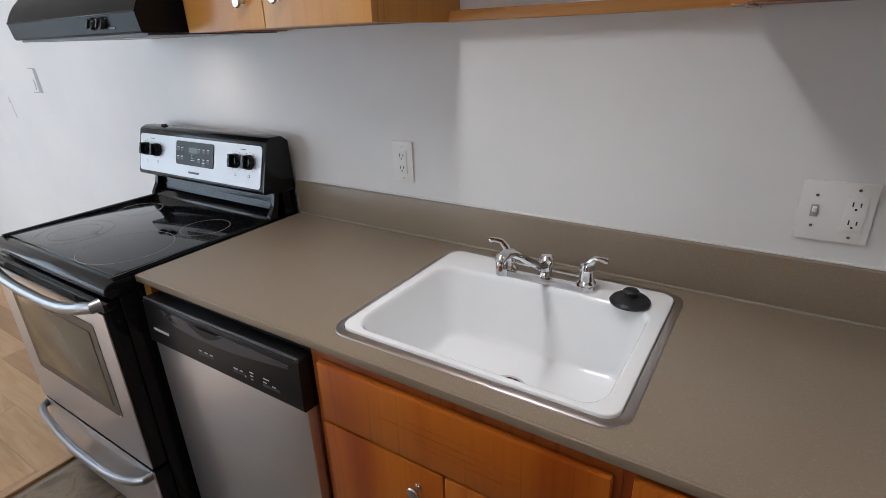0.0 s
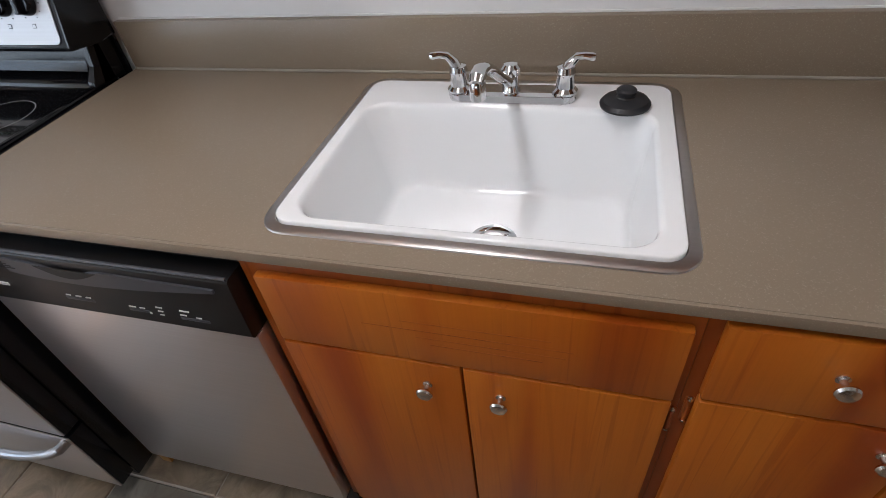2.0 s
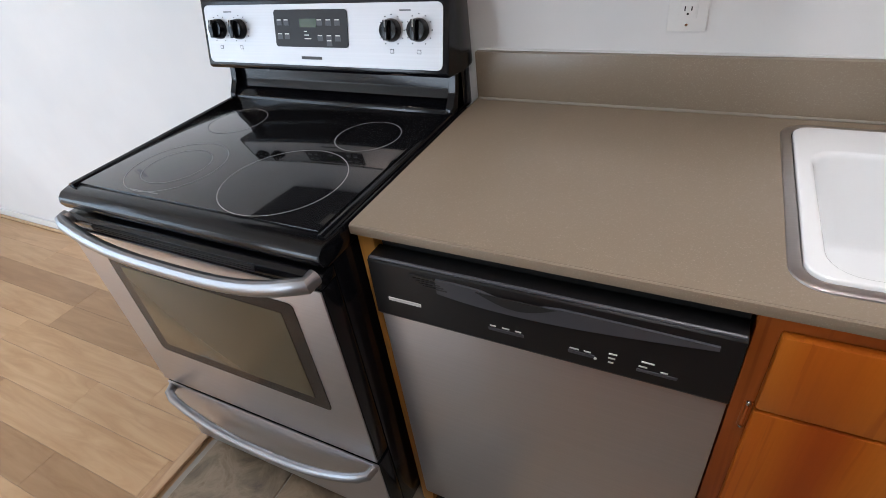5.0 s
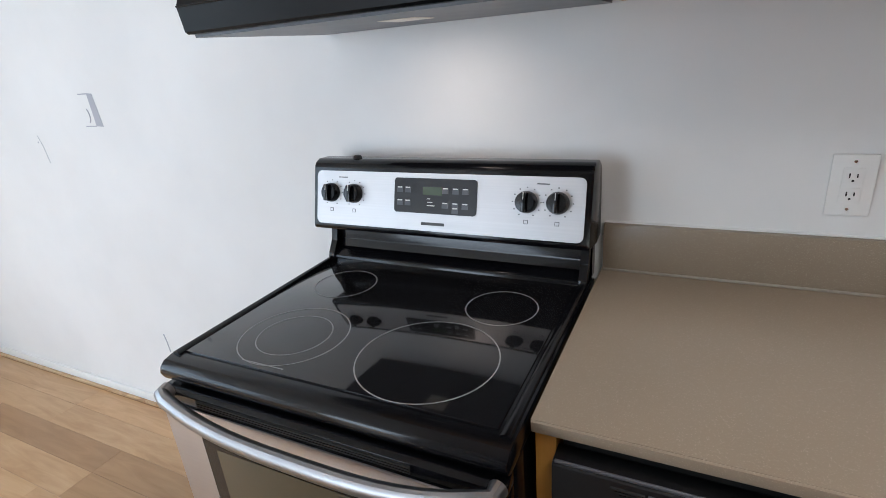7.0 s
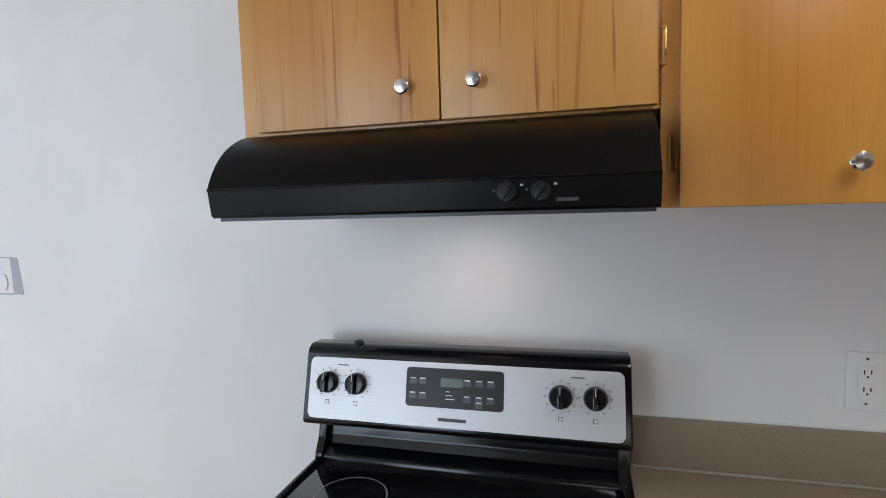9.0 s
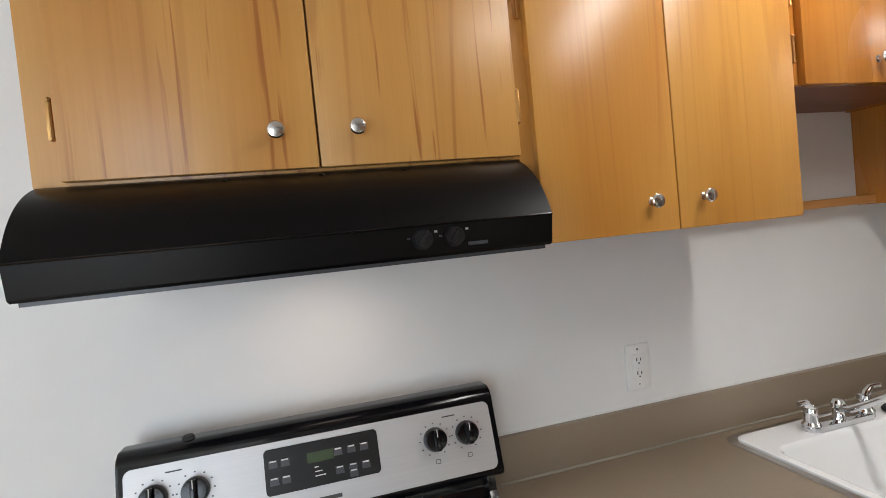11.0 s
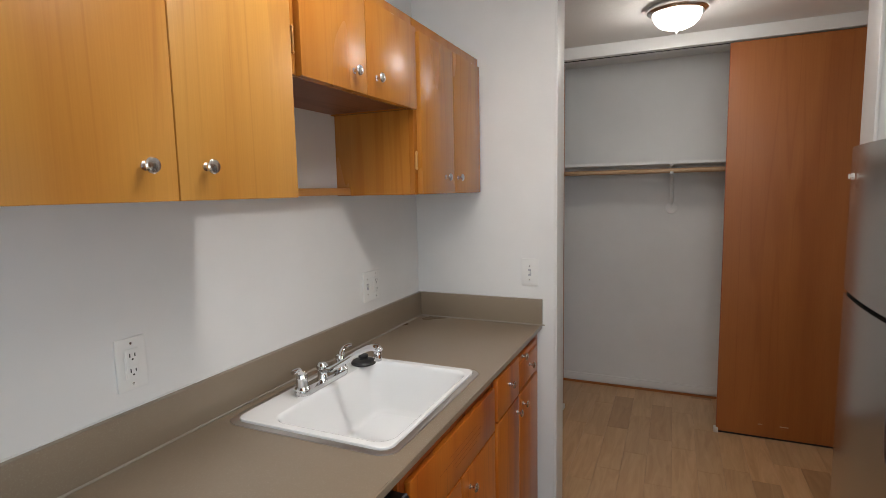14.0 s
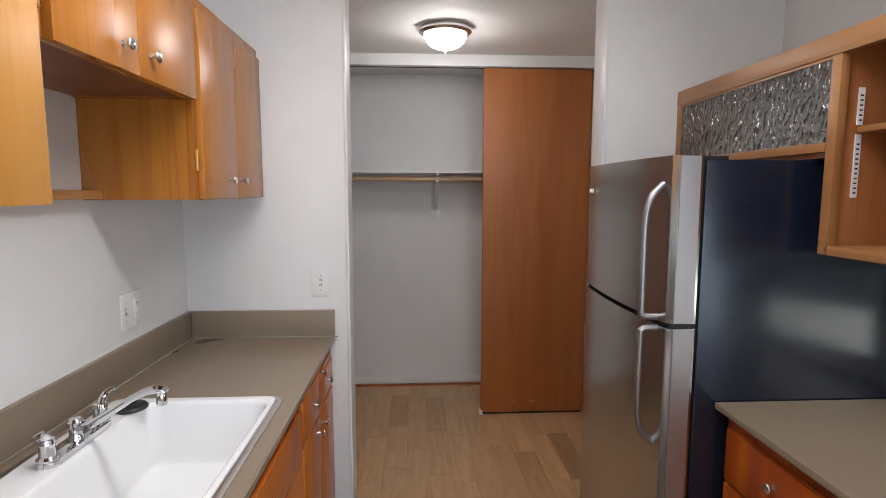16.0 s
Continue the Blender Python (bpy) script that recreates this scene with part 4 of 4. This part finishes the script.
for _x in (-0.204, -0.156):
    _m = pose(_x, -0.4345, 1.520, 86)
    _kb = part("dial", lathe([(0.0155, 0), (0.0150, 0.006), (0.0135, 0.010), (0, 0.011)], _m, 22), BLACKP, _hd)
    _g = box(-0.003, 0.003, -0.012, 0.012, 0.009, 0.016, 0.001)
    bmesh.ops.transform(_g, matrix=_m @ pose(0, 0, 0, 0, 0, -35), verts=_g.verts)
    part("grip", _g, BLACKP, _kb)
    for _dx, _dz in ((-0.020, 0.003), (0.021, 0.010), (0.0, 0.022)):
        part("tick", box(_x + _dx - 0.0022, _x + _dx + 0.0022, -0.4358, -0.4330, 1.520 + _dz - 0.0015, 1.520 + _dz + 0.0015), MARKS if _dx > 0 else GREYP, _hd)
part("brand_bar", box(-0.134, -0.103, -0.4335, -0.4305, 1.505, 1.510), GREYP, _hd)
for _x in (-0.47, -0.33, -0.2):
    part("rivet", lathe([(0.005, 0), (0.004, 0.0015), (0, 0.002)], pose(_x, -0.345, 1.6345, 20), 10), HOODB, _hd)

# ---- wall cabinets ----
def wall_cabinet(x0, x1, z0, z1, label, doors, mat, hinges=(), open_side=True):
    """doors: (x0, x1, z0, z1, knob x, knob z); the doors lie on the face frame."""
    t = thing("wall_cabinet", ((x0 + x1) / 2, -0.15, z0), label, "cabinet", "wall cabinets over the long counter")
    part("side_panel", box(x0, x0 + 0.018, -0.294, -0.001, z0, z1), mat, t)
    part("side_panel", box(x1 - 0.018, x1, -0.294, -0.001, z0, z1), mat, t)
    part("bottom_panel", box(x0 + 0.018, x1 - 0.018, -0.294, -0.001, z0 + 0.004, z0 + 0.018), UNDER, t, "brown plywood underside")
    part("top_panel", box(x0 + 0.018, x1 - 0.018, -0.294, -0.001, z1 - 0.016, z1 - 0.002), UNDER, t)
    part("face_frame", box(x0, x1, -0.312, -0.2945, z0, z1, 0.001), mat, t)
    for a, b, c, d, kx, kz in doors:
        f = part("door", box(a, b, -0.331, -0.3125, c, d, 0.0028), mat, t)
        knob(f, kx, -0.331, kz)
    for x, z in hinges:
        hinge(t, x, -0.3125, z)
    return t


wall_cabinet(-0.723, 0.0190, 1.6435, 2.056, "honey wood wall cabinet with two doors above the range hood", [
    (-0.682, -0.331, 1.648, 2.020, -0.391, 1.705), (-0.328, 0.014, 1.648, 2.020, -0.268, 1.706)], UPPER_F, ((-0.690, 1.738), (-0.690, 1.95), (0.022, 1.737), (0.022, 1.95)))
wall_cabinet(0.0195, 0.6450, 1.489, 2.056, "tall honey wood wall cabinet with two doors", [
    (0.045, 0.3335, 1.489, 2.020, 0.273, 1.547), (0.336, 0.644, 1.489, 2.020, 0.393, 1.549)], UPPER, ((0.037, 1.576), (0.037, 1.92)))
wall_cabinet(0.6465, 1.2580, 1.765, 2.056, "short honey wood wall cabinet over the sink nook", [
    (0.676, 0.951, 1.762, 2.020, 0.887, 1.813), (0.954, 1.252, 1.762, 2.020, 1.001, 1.815)], UPPER_R, ((0.667, 1.84), (0.667, 1.96)))
wall_cabinet(1.2590, END - 0.002, 1.487, 2.056, "honey wood wall cabinet in the corner with two doors", [
    (1.280, 1.561, 1.489, 2.016, 1.474, 1.548), (1.564, 1.852, 1.489, 2.016, 1.592, 1.548)], UPPER_R, ((1.271, 1.60), (1.271, 1.92)))
solo("spice_shelf", box(0.6455, 1.2585, -0.058, -0.001, 1.490, 1.514, 0.002), RAILW, (0.952, -0.05, 1.49), "narrow honey wood shelf across the sink nook", "shelf")

# ---- refrigerator ----
FX0, FX1 = 1.140, 1.848
_fr = thing("refrigerator", ((FX0 + FX1) / 2, -2.1, 0.0), "top-freezer refrigerator with stainless doors and black sides", "refrigerator")
part("body", box(FX0, FX1, -2.41, -1.725, 0.03, 1.600, 0.006), FRSIDE, _fr, "textured black cabinet sides")
part("grille", box(FX0 + 0.01, FX1 - 0.01, -1.750, -1.78, 0.03, 0.095, 0.004), BLACKM, _fr)
for _x in (FX0 + 0.06, FX1 - 0.06):
    for _y in (-2.35, -1.780):
        part("foot", lathe([(0.02, 0), (0.02, 0.01), (0.01, 0.012), (0.01, 0.032)], pose(_x, _y, 0), 12), BLACKM, _fr)


def fridge_door(z0, z1):
    out = [(FX0 + 0.002, -1.718), (FX0 - 0.001, -1.710), (FX0 - 0.001, -1.652), (FX0 + 0.006, -1.642)]
    out += [(FX0 + 0.012 + (FX1 - FX0 - 0.024) * k / 14, -1.636 + 0.020 * (1 - (2 * k / 14 - 1) ** 2)) for k in range(15)]
    out += [(FX1 - 0.006, -1.642), (FX1 + 0.001, -1.652), (FX1 + 0.001, -1.710), (FX1 - 0.002, -1.718)]
    return extrude(out, "z", z0, z1)


for _nm, _z0, _z1 in (("freezer_door", 1.143, 1.612), ("fridge_door", 0.10, 1.128)):
    _d = part(_nm, fridge_door(_z0, _z1), STEEL_V, _fr, "dull stainless door")
    part("edge_trim", box(FX0 - 0.0025, FX0 - 0.0012, -1.709, -1.654, _z0 + 0.002, _z1 - 0.002), STEEL_E, _d, "bright steel door edge")
    _hx = FX0 + 0.055
    _a, _b = ((1.152, 1.535) if _nm == "freezer_door" else (1.119, 0.770))
    _pts = [(_hx, -1.636, _a), (_hx, -1.610, _a), (_hx, -1.592, _a + (_b - _a) * 0.006), (_hx, -1.5845, _a + (_b - _a) * 0.022)]
    _pts += [(_hx, -1.636 + 0.053 * (1 - (k / 30) ** 11), _a + (_b - _a) * k / 30) for k in (2, 6, 10, 14, 18, 21, 23, 25, 26, 27, 28, 29, 29.5, 30)]
    part("handle", tube(_pts, 0.0098, 14), BARST, _d, "curved satin steel handle")
part("door_gasket", box(FX0 + 0.006, FX1 - 0.006, -1.724, -1.7885, 0.10, 1.61), BLACKM, _fr)
part("gap_seal", box(FX0 + 0.004, FX1 - 0.004, -1.718, -1.648, 1.128, 1.143), BLACKM, _fr)
part("hinge_cover", box(FX1 - 0.06, FX1 - 0.01, -1.730, -1.73, 1.612, 1.622, 0.003), BLACKP, _fr)

# a small white H-shaped piece on the front of the freezer door
_mc = thing("white_door_piece", (1.755, -1.622, 1.506), "small white H-shaped piece on the freezer door", "clip")
part("back", box(1.744, 1.767, -1.6235, -1.6195, 1.506, 1.526, 0.001), PLATE, _mc)
part("bar", box(1.742, 1.769, -1.6195, -1.612, 1.5135, 1.5185, 0.001), PLATE, _mc)
part("tip", box(1.742, 1.7465, -1.612, -1.607, 1.508, 1.524, 0.001), PLATE, _mc)

# ---- second counter beside the refrigerator ----
_c2 = thing("side_countertop", (0.55, -2.2, 0.897), "taupe laminate countertop beside the refrigerator", "countertop")
part("top", box(0.0, 1.134, -2.439, -1.790, 0.897, 0.914), COUNTER, _c2)
part("front_edge", box(0.0, 1.134, -1.7898, -1.785, 0.8965, 0.9143, 0.0018), COUNTER, _c2)
_b2 = thing("side_base_cabinet", (0.55, -2.2, 0.0), "orange-brown wooden base cabinet with drawers beside the refrigerator", "cabinet")
part("body", box(0.01, 1.126, -2.438, -1.842, 0.09, 0.8965), BASEW, _b2)
part("toe_kick", box(0.02, 1.126, -2.4, -1.90, 0.0, 0.0895), BLACKM, _b2)
part("face_frame", box(0.008, 1.128, -1.8415, -1.825, 0.09, 0.8967), FRAMEW, _b2)
for _x0, _x1, _kx in ((0.745, 1.108, 0.905), (0.378, 0.735, 0.555), (0.025, 0.372, 0.20)):
    for _nm, _z0, _z1, _kz in (("drawer_front", 0.700, 0.850, 0.790), ("door", 0.115, 0.690, 0.630)):
        _f = part(_nm, box(_x0, _x1, -1.8245, -1.807, _z0, _z1, 0.0035), BASEW, _b2)
        knob(_f, _kx, -1.807, _kz, 1)

# ---- upper shelf unit with the patterned glass, above the refrigerator ----
_us = thing("open_wall_shelf", (1.3, -2.3, 1.32), "honey wood open wall shelf with hammered glass panel", "shelf")
UY, WY, PX = -2.006, -2.439, 1.046
part("top_rail", box(0.25, END - 0.002, UY - 0.022, UY, 1.862, 1.918, 0.002), SHELFW, _us)
part("end_post", box(END - 0.034, END - 0.002, UY - 0.020, UY - 0.002, 1.601, 1.8615, 0.001), SHELFW, _us)
part("glass_rail", box(PX + 0.036, END - 0.0345, UY - 0.020, UY - 0.002, 1.618, 1.643, 0.001), SHELFW, _us)
part("glass_stop", box(PX + 0.036, END - 0.0345, UY - 0.012, UY - 0.004, 1.8545, 1.8615), SHELFW, _us)
_gp = part("glass_pane", box(PX + 0.037, END - 0.035, UY - 0.0115, UY - 0.006, 1.6435, 1.854), PATTERNED, _us, "hammered obscure glass")
part("glass_back", box(PX + 0.037, END - 0.003, WY, WY + 0.009, 1.622, 1.895), TRIM, _us)
part("glass_floor", box(PX + 0.037, END - 0.003, WY + 0.0095, UY - 0.0225, 1.604, 1.6175), BOARD, _us)
part("post", box(PX, PX + 0.0320, UY - 0.024, UY - 0.001, 1.348, 1.8615, 0.0015), SHELFW, _us)
part("side_panel", box(PX + 0.008, PX + 0.026, WY, UY - 0.0245, 1.348, 1.895), BOARD, _us)
part("bottom_board", box(0.25, PX + 0.0075, WY, UY - 0.001, 1.348, 1.372, 0.001), SHELFW, _us)
part("back_panel", box(0.25, PX + 0.0075, WY, WY + 0.009, 1.3725, 1.895), BOARD, _us)
part("top_board", box(0.25, END - 0.003, WY, UY - 0.0225, 1.8955, 1.912), SHELFW, _us)
part("shelf_board", box(0.25, PX, WY + 0.0095, UY - 0.055, 1.664, 1.680, 0.001), SHELFW, _us)
part("far_side_panel", box(0.232, 0.2495, WY, UY - 0.001, 1.348, 1.895), BOARD, _us)
for _y in (UY - 0.066, UY - 0.36):
    for _z0, _z1 in ((1.498, 1.660), (1.684, 1.778)):
        _sd = part("shelf_standard", box(PX + 0.0045, PX + 0.0076, _y - 0.008, _y + 0.008, _z0, _z1), FIBRE, _us, "white slotted shelf standard")
        for _k in range(int((_z1 - _z0) / 0.0125) - 1):
            part("slot", box(PX + 0.0040, PX + 0.0046, _y - 0.004, _y + 0.004, _z0 + 0.010 + 0.0125 * _k, _z0 + 0.014 + 0.0125 * _k), SLOT, _sd)

# ---- hall, closet and ceiling lamps ----
def closet_door(y0, y1, x0, label):
    t = thing("closet_door", (x0 + 0.015, (y0 + y1) / 2, 0.012), label, "door", "sliding closet doors")
    part("panel", box(x0, x0 + 0.030, y0, y1, 0.014, 2.291, 0.0015), CLOSET, t)
    part("edge_band", box(x0 + 0.002, x0 + 0.028, y1 if y1 < -1 else y0 - 0.003, (y1 + 0.003) if y1 < -1 else y0, 0.016, 2.289), FRAMEW, t)
    # black block added as the shade in the gap below the door
    part("bottom_gap", box(x0 + 0.004, x0 + 0.026, y0 + 0.01, y1 - 0.01, 0.002, 0.0135), BLACKM, t)
    return t


closet_door(-2.072, -1.373, 3.140, "plain reddish-brown sliding closet door standing half open")
closet_door(-0.432, 0.235, 3.173, "plain reddish-brown sliding closet door pushed aside")
for _y in (-1.369, -0.440):
    solo("door_guide", box(3.130, 3.168, _y - 0.012, _y + 0.012, 0.0, 0.032, 0.004), PLATE, (3.15, _y, 0), "small white plastic floor guide of the closet door", "door guide")
for _y, _w in ((-1.60, 0.012), (-1.72, 0.022)):
    solo("door_scuff", box(3.1392, 3.1398, _y - _w, _y + _w, 0.085, 0.091), ROD, (3.1395, _y, 0.085), "pale scuff low on the closet door", "scuff")
_cs = thing("closet_shelf", (3.55, -0.9, 1.63), "white closet shelf with a wooden hanging rod", "closet shelf")
part("board", box(3.385, 3.709, -2.078, 0.248, 1.640, 1.659, 0.002), TRIM, _cs)
part("cleat", box(3.690, 3.7095, -2.078, 0.248, 1.575, 1.6395), TRIM, _cs)
part("rod", tube([(3.43, -2.078, 1.598), (3.43, 0.248, 1.598)], 0.016, 14), ROD, _cs, "pine hanging rod")
for _y in (-1.083,):
    _bk = part("bracket", tube([(3.708, _y, 1.345), (3.704, _y, 1.38), (3.56, _y, 1.585), (3.44, _y, 1.628), (3.40, _y, 1.6365)], [0.015, 0.014, 0.013, 0.012, 0.011], 8), TRIM, _cs, "white steel shelf bracket")
    part("hook", tube([(3.448, _y, 1.636), (3.452, _y, 1.600), (3.445, _y, 1.582), (3.43, _y, 1.576), (3.412, _y, 1.586)], 0.011, 8), TRIM, _bk)
    part("foot_plate", lathe([(0.040, 0), (0.038, 0.010), (0.020, 0.014), (0, 0.015)], pose(3.709, _y, 1.345, 0, -90), 18), TRIM, _bk)


def ceiling_lamp(x, y, z, label):
    k = 0.87
    t = thing("ceiling_lamp", (x, y, z), label, "ceiling lamp", "ceiling lamps")
    part("pan", lathe([(r * k, h) for r, h in [(0.150, 0), (0.152, -0.010), (0.160, -0.016), (0.160, -0.026), (0.148, -0.034), (0.139, -0.038), (0.130, -0.038)]], pose(x, y, z), 40), NICKEL, t, "brushed nickel ring")
    part("shade", lathe([(r * k, h) for r, h in [(0.1295, -0.036), (0.127, -0.050), (0.115, -0.072), (0.090, -0.093), (0.055, -0.106), (0.02, -0.110), (0, -0.1105)]], pose(x, y, z), 40), OPAL, t, "lit white opal glass bowl")
    part("finial", lathe([(r * k, h) for r, h in [(0.012, -0.110), (0.013, -0.114), (0.006, -0.120), (0.008, -0.126), (0.004, -0.132), (0, -0.133)]], pose(x, y, z), 16), NICKEL, t)
    return t


ceiling_lamp(2.59, -1.092, HALL_TOP - 0.001, "flush ceiling lamp with opal glass bowl and nickel ring")
_tf = thing("tube_fixture", (0.66, -0.98, TOP), "long white ceiling fixture with a lit diffuser over the kitchen", "ceiling lamp")
part("housing", box(0.575, 0.745, -1.60, -0.36, TOP - 0.030, TOP - 0.0005, 0.004), TRIM, _tf)
_tp2 = [(0.660 + 0.080 * math.cos(radians(180 + 15 * k)), TOP - 0.0305 + 0.065 * math.sin(radians(180 + 15 * k))) for k in range(13)]
part("diffuser", extrude(_tp2, "y", -1.585, -0.375), TUBE, _tf, "lit white plastic diffuser")
for _y0, _y1 in ((-1.595, -1.5852), (-0.3748, -0.365)):
    part("end_cap", extrude([(0.660 + (x - 0.660) * 1.04, TOP - 0.0305 + (z - TOP + 0.0305) * 1.05) for x, z in _tp2], "y", _y0, _y1, 0.001), TRIM, _tf)

# ---- floors and their pieces ----
_ft = setting("floor_tiled", box(-0.72, HALL_X, -2.56, 0.0, -0.10, -0.0035), GROUT, "slate-look tiled kitchen floor with grey grout", "floor")
_fw = setting("floor_living", box(-3.54, -0.72, -5.12, 0.0, -0.10, -0.0035), SUBFLOOR, "maple laminate living room floor", "floor")
_fh = setting("floor_hall", box(HALL_X, 3.83, -2.20, 0.37, -0.10, -0.0035), SUBFLOOR, "maple laminate hall and closet floor", "floor")


def piece_mesh(lx, ly, bev):
    bm = box(0, lx, 0, ly, -0.004, 0.0)
    top = [e for e in bm.edges if all(abs(v.co.z) < 1e-6 for v in e.verts)]
    bmesh.ops.bevel(bm, geom=top, offset=bev, segments=1, affect="EDGES")
    return finish(bm, False)


def lay(name, me, parent, x, y, z=0.0):
    ob = new(name, me)
    ob.parent = parent
    ob.location = (x, y, z)


_rng = random.Random(5)
_cache = {}


def cut_piece(lx, ly, bev, mat):
    key = (round(lx, 3), round(ly, 3), bev)
    if key not in _cache:
        _cache[key] = piece_mesh(lx, ly, bev)
        _cache[key].materials.append(mat)
    return _cache[key]


_T = 0.302
for _i in range(9):
    for _j in range(9):
        _x0 = -0.700 + 0.305 * _i
        _x1 = min(_x0 + _T, HALL_X - 0.002)
        _y1 = -0.03 - 0.305 * _j
        _y0 = max(_y1 - _T, -2.439)
        if _x1 - _x0 > 0.02 and _y1 - _y0 > 0.02:
            lay("tile", cut_piece(_x1 - _x0, _y1 - _y0, 0.003, TILE), _ft, _x0, _y0, 0.0005 * _rng.random())


def planks(parent, x0, x1, y0, y1, wide=0.125, long=0.92):
    y = y1
    while y > y0 + 0.01:
        w = min(wide, y - y0)
        x = x0 - round(_rng.random() * 6) / 7 * long
        while x < x1:
            a, b = max(x, x0), min(x + long, x1)
            if b - a > 0.02:
                lay("plank", cut_piece(b - a - 0.0008, w - 0.0008, 0.0005, PLANK), parent, a, y - w)
            x += long
        y -= wide


planks(_fw, -3.42, -0.736, -5.0, -0.026)
planks(_fh, HALL_X + 0.02, 3.69, -2.08, 0.25, 0.125, 0.52)
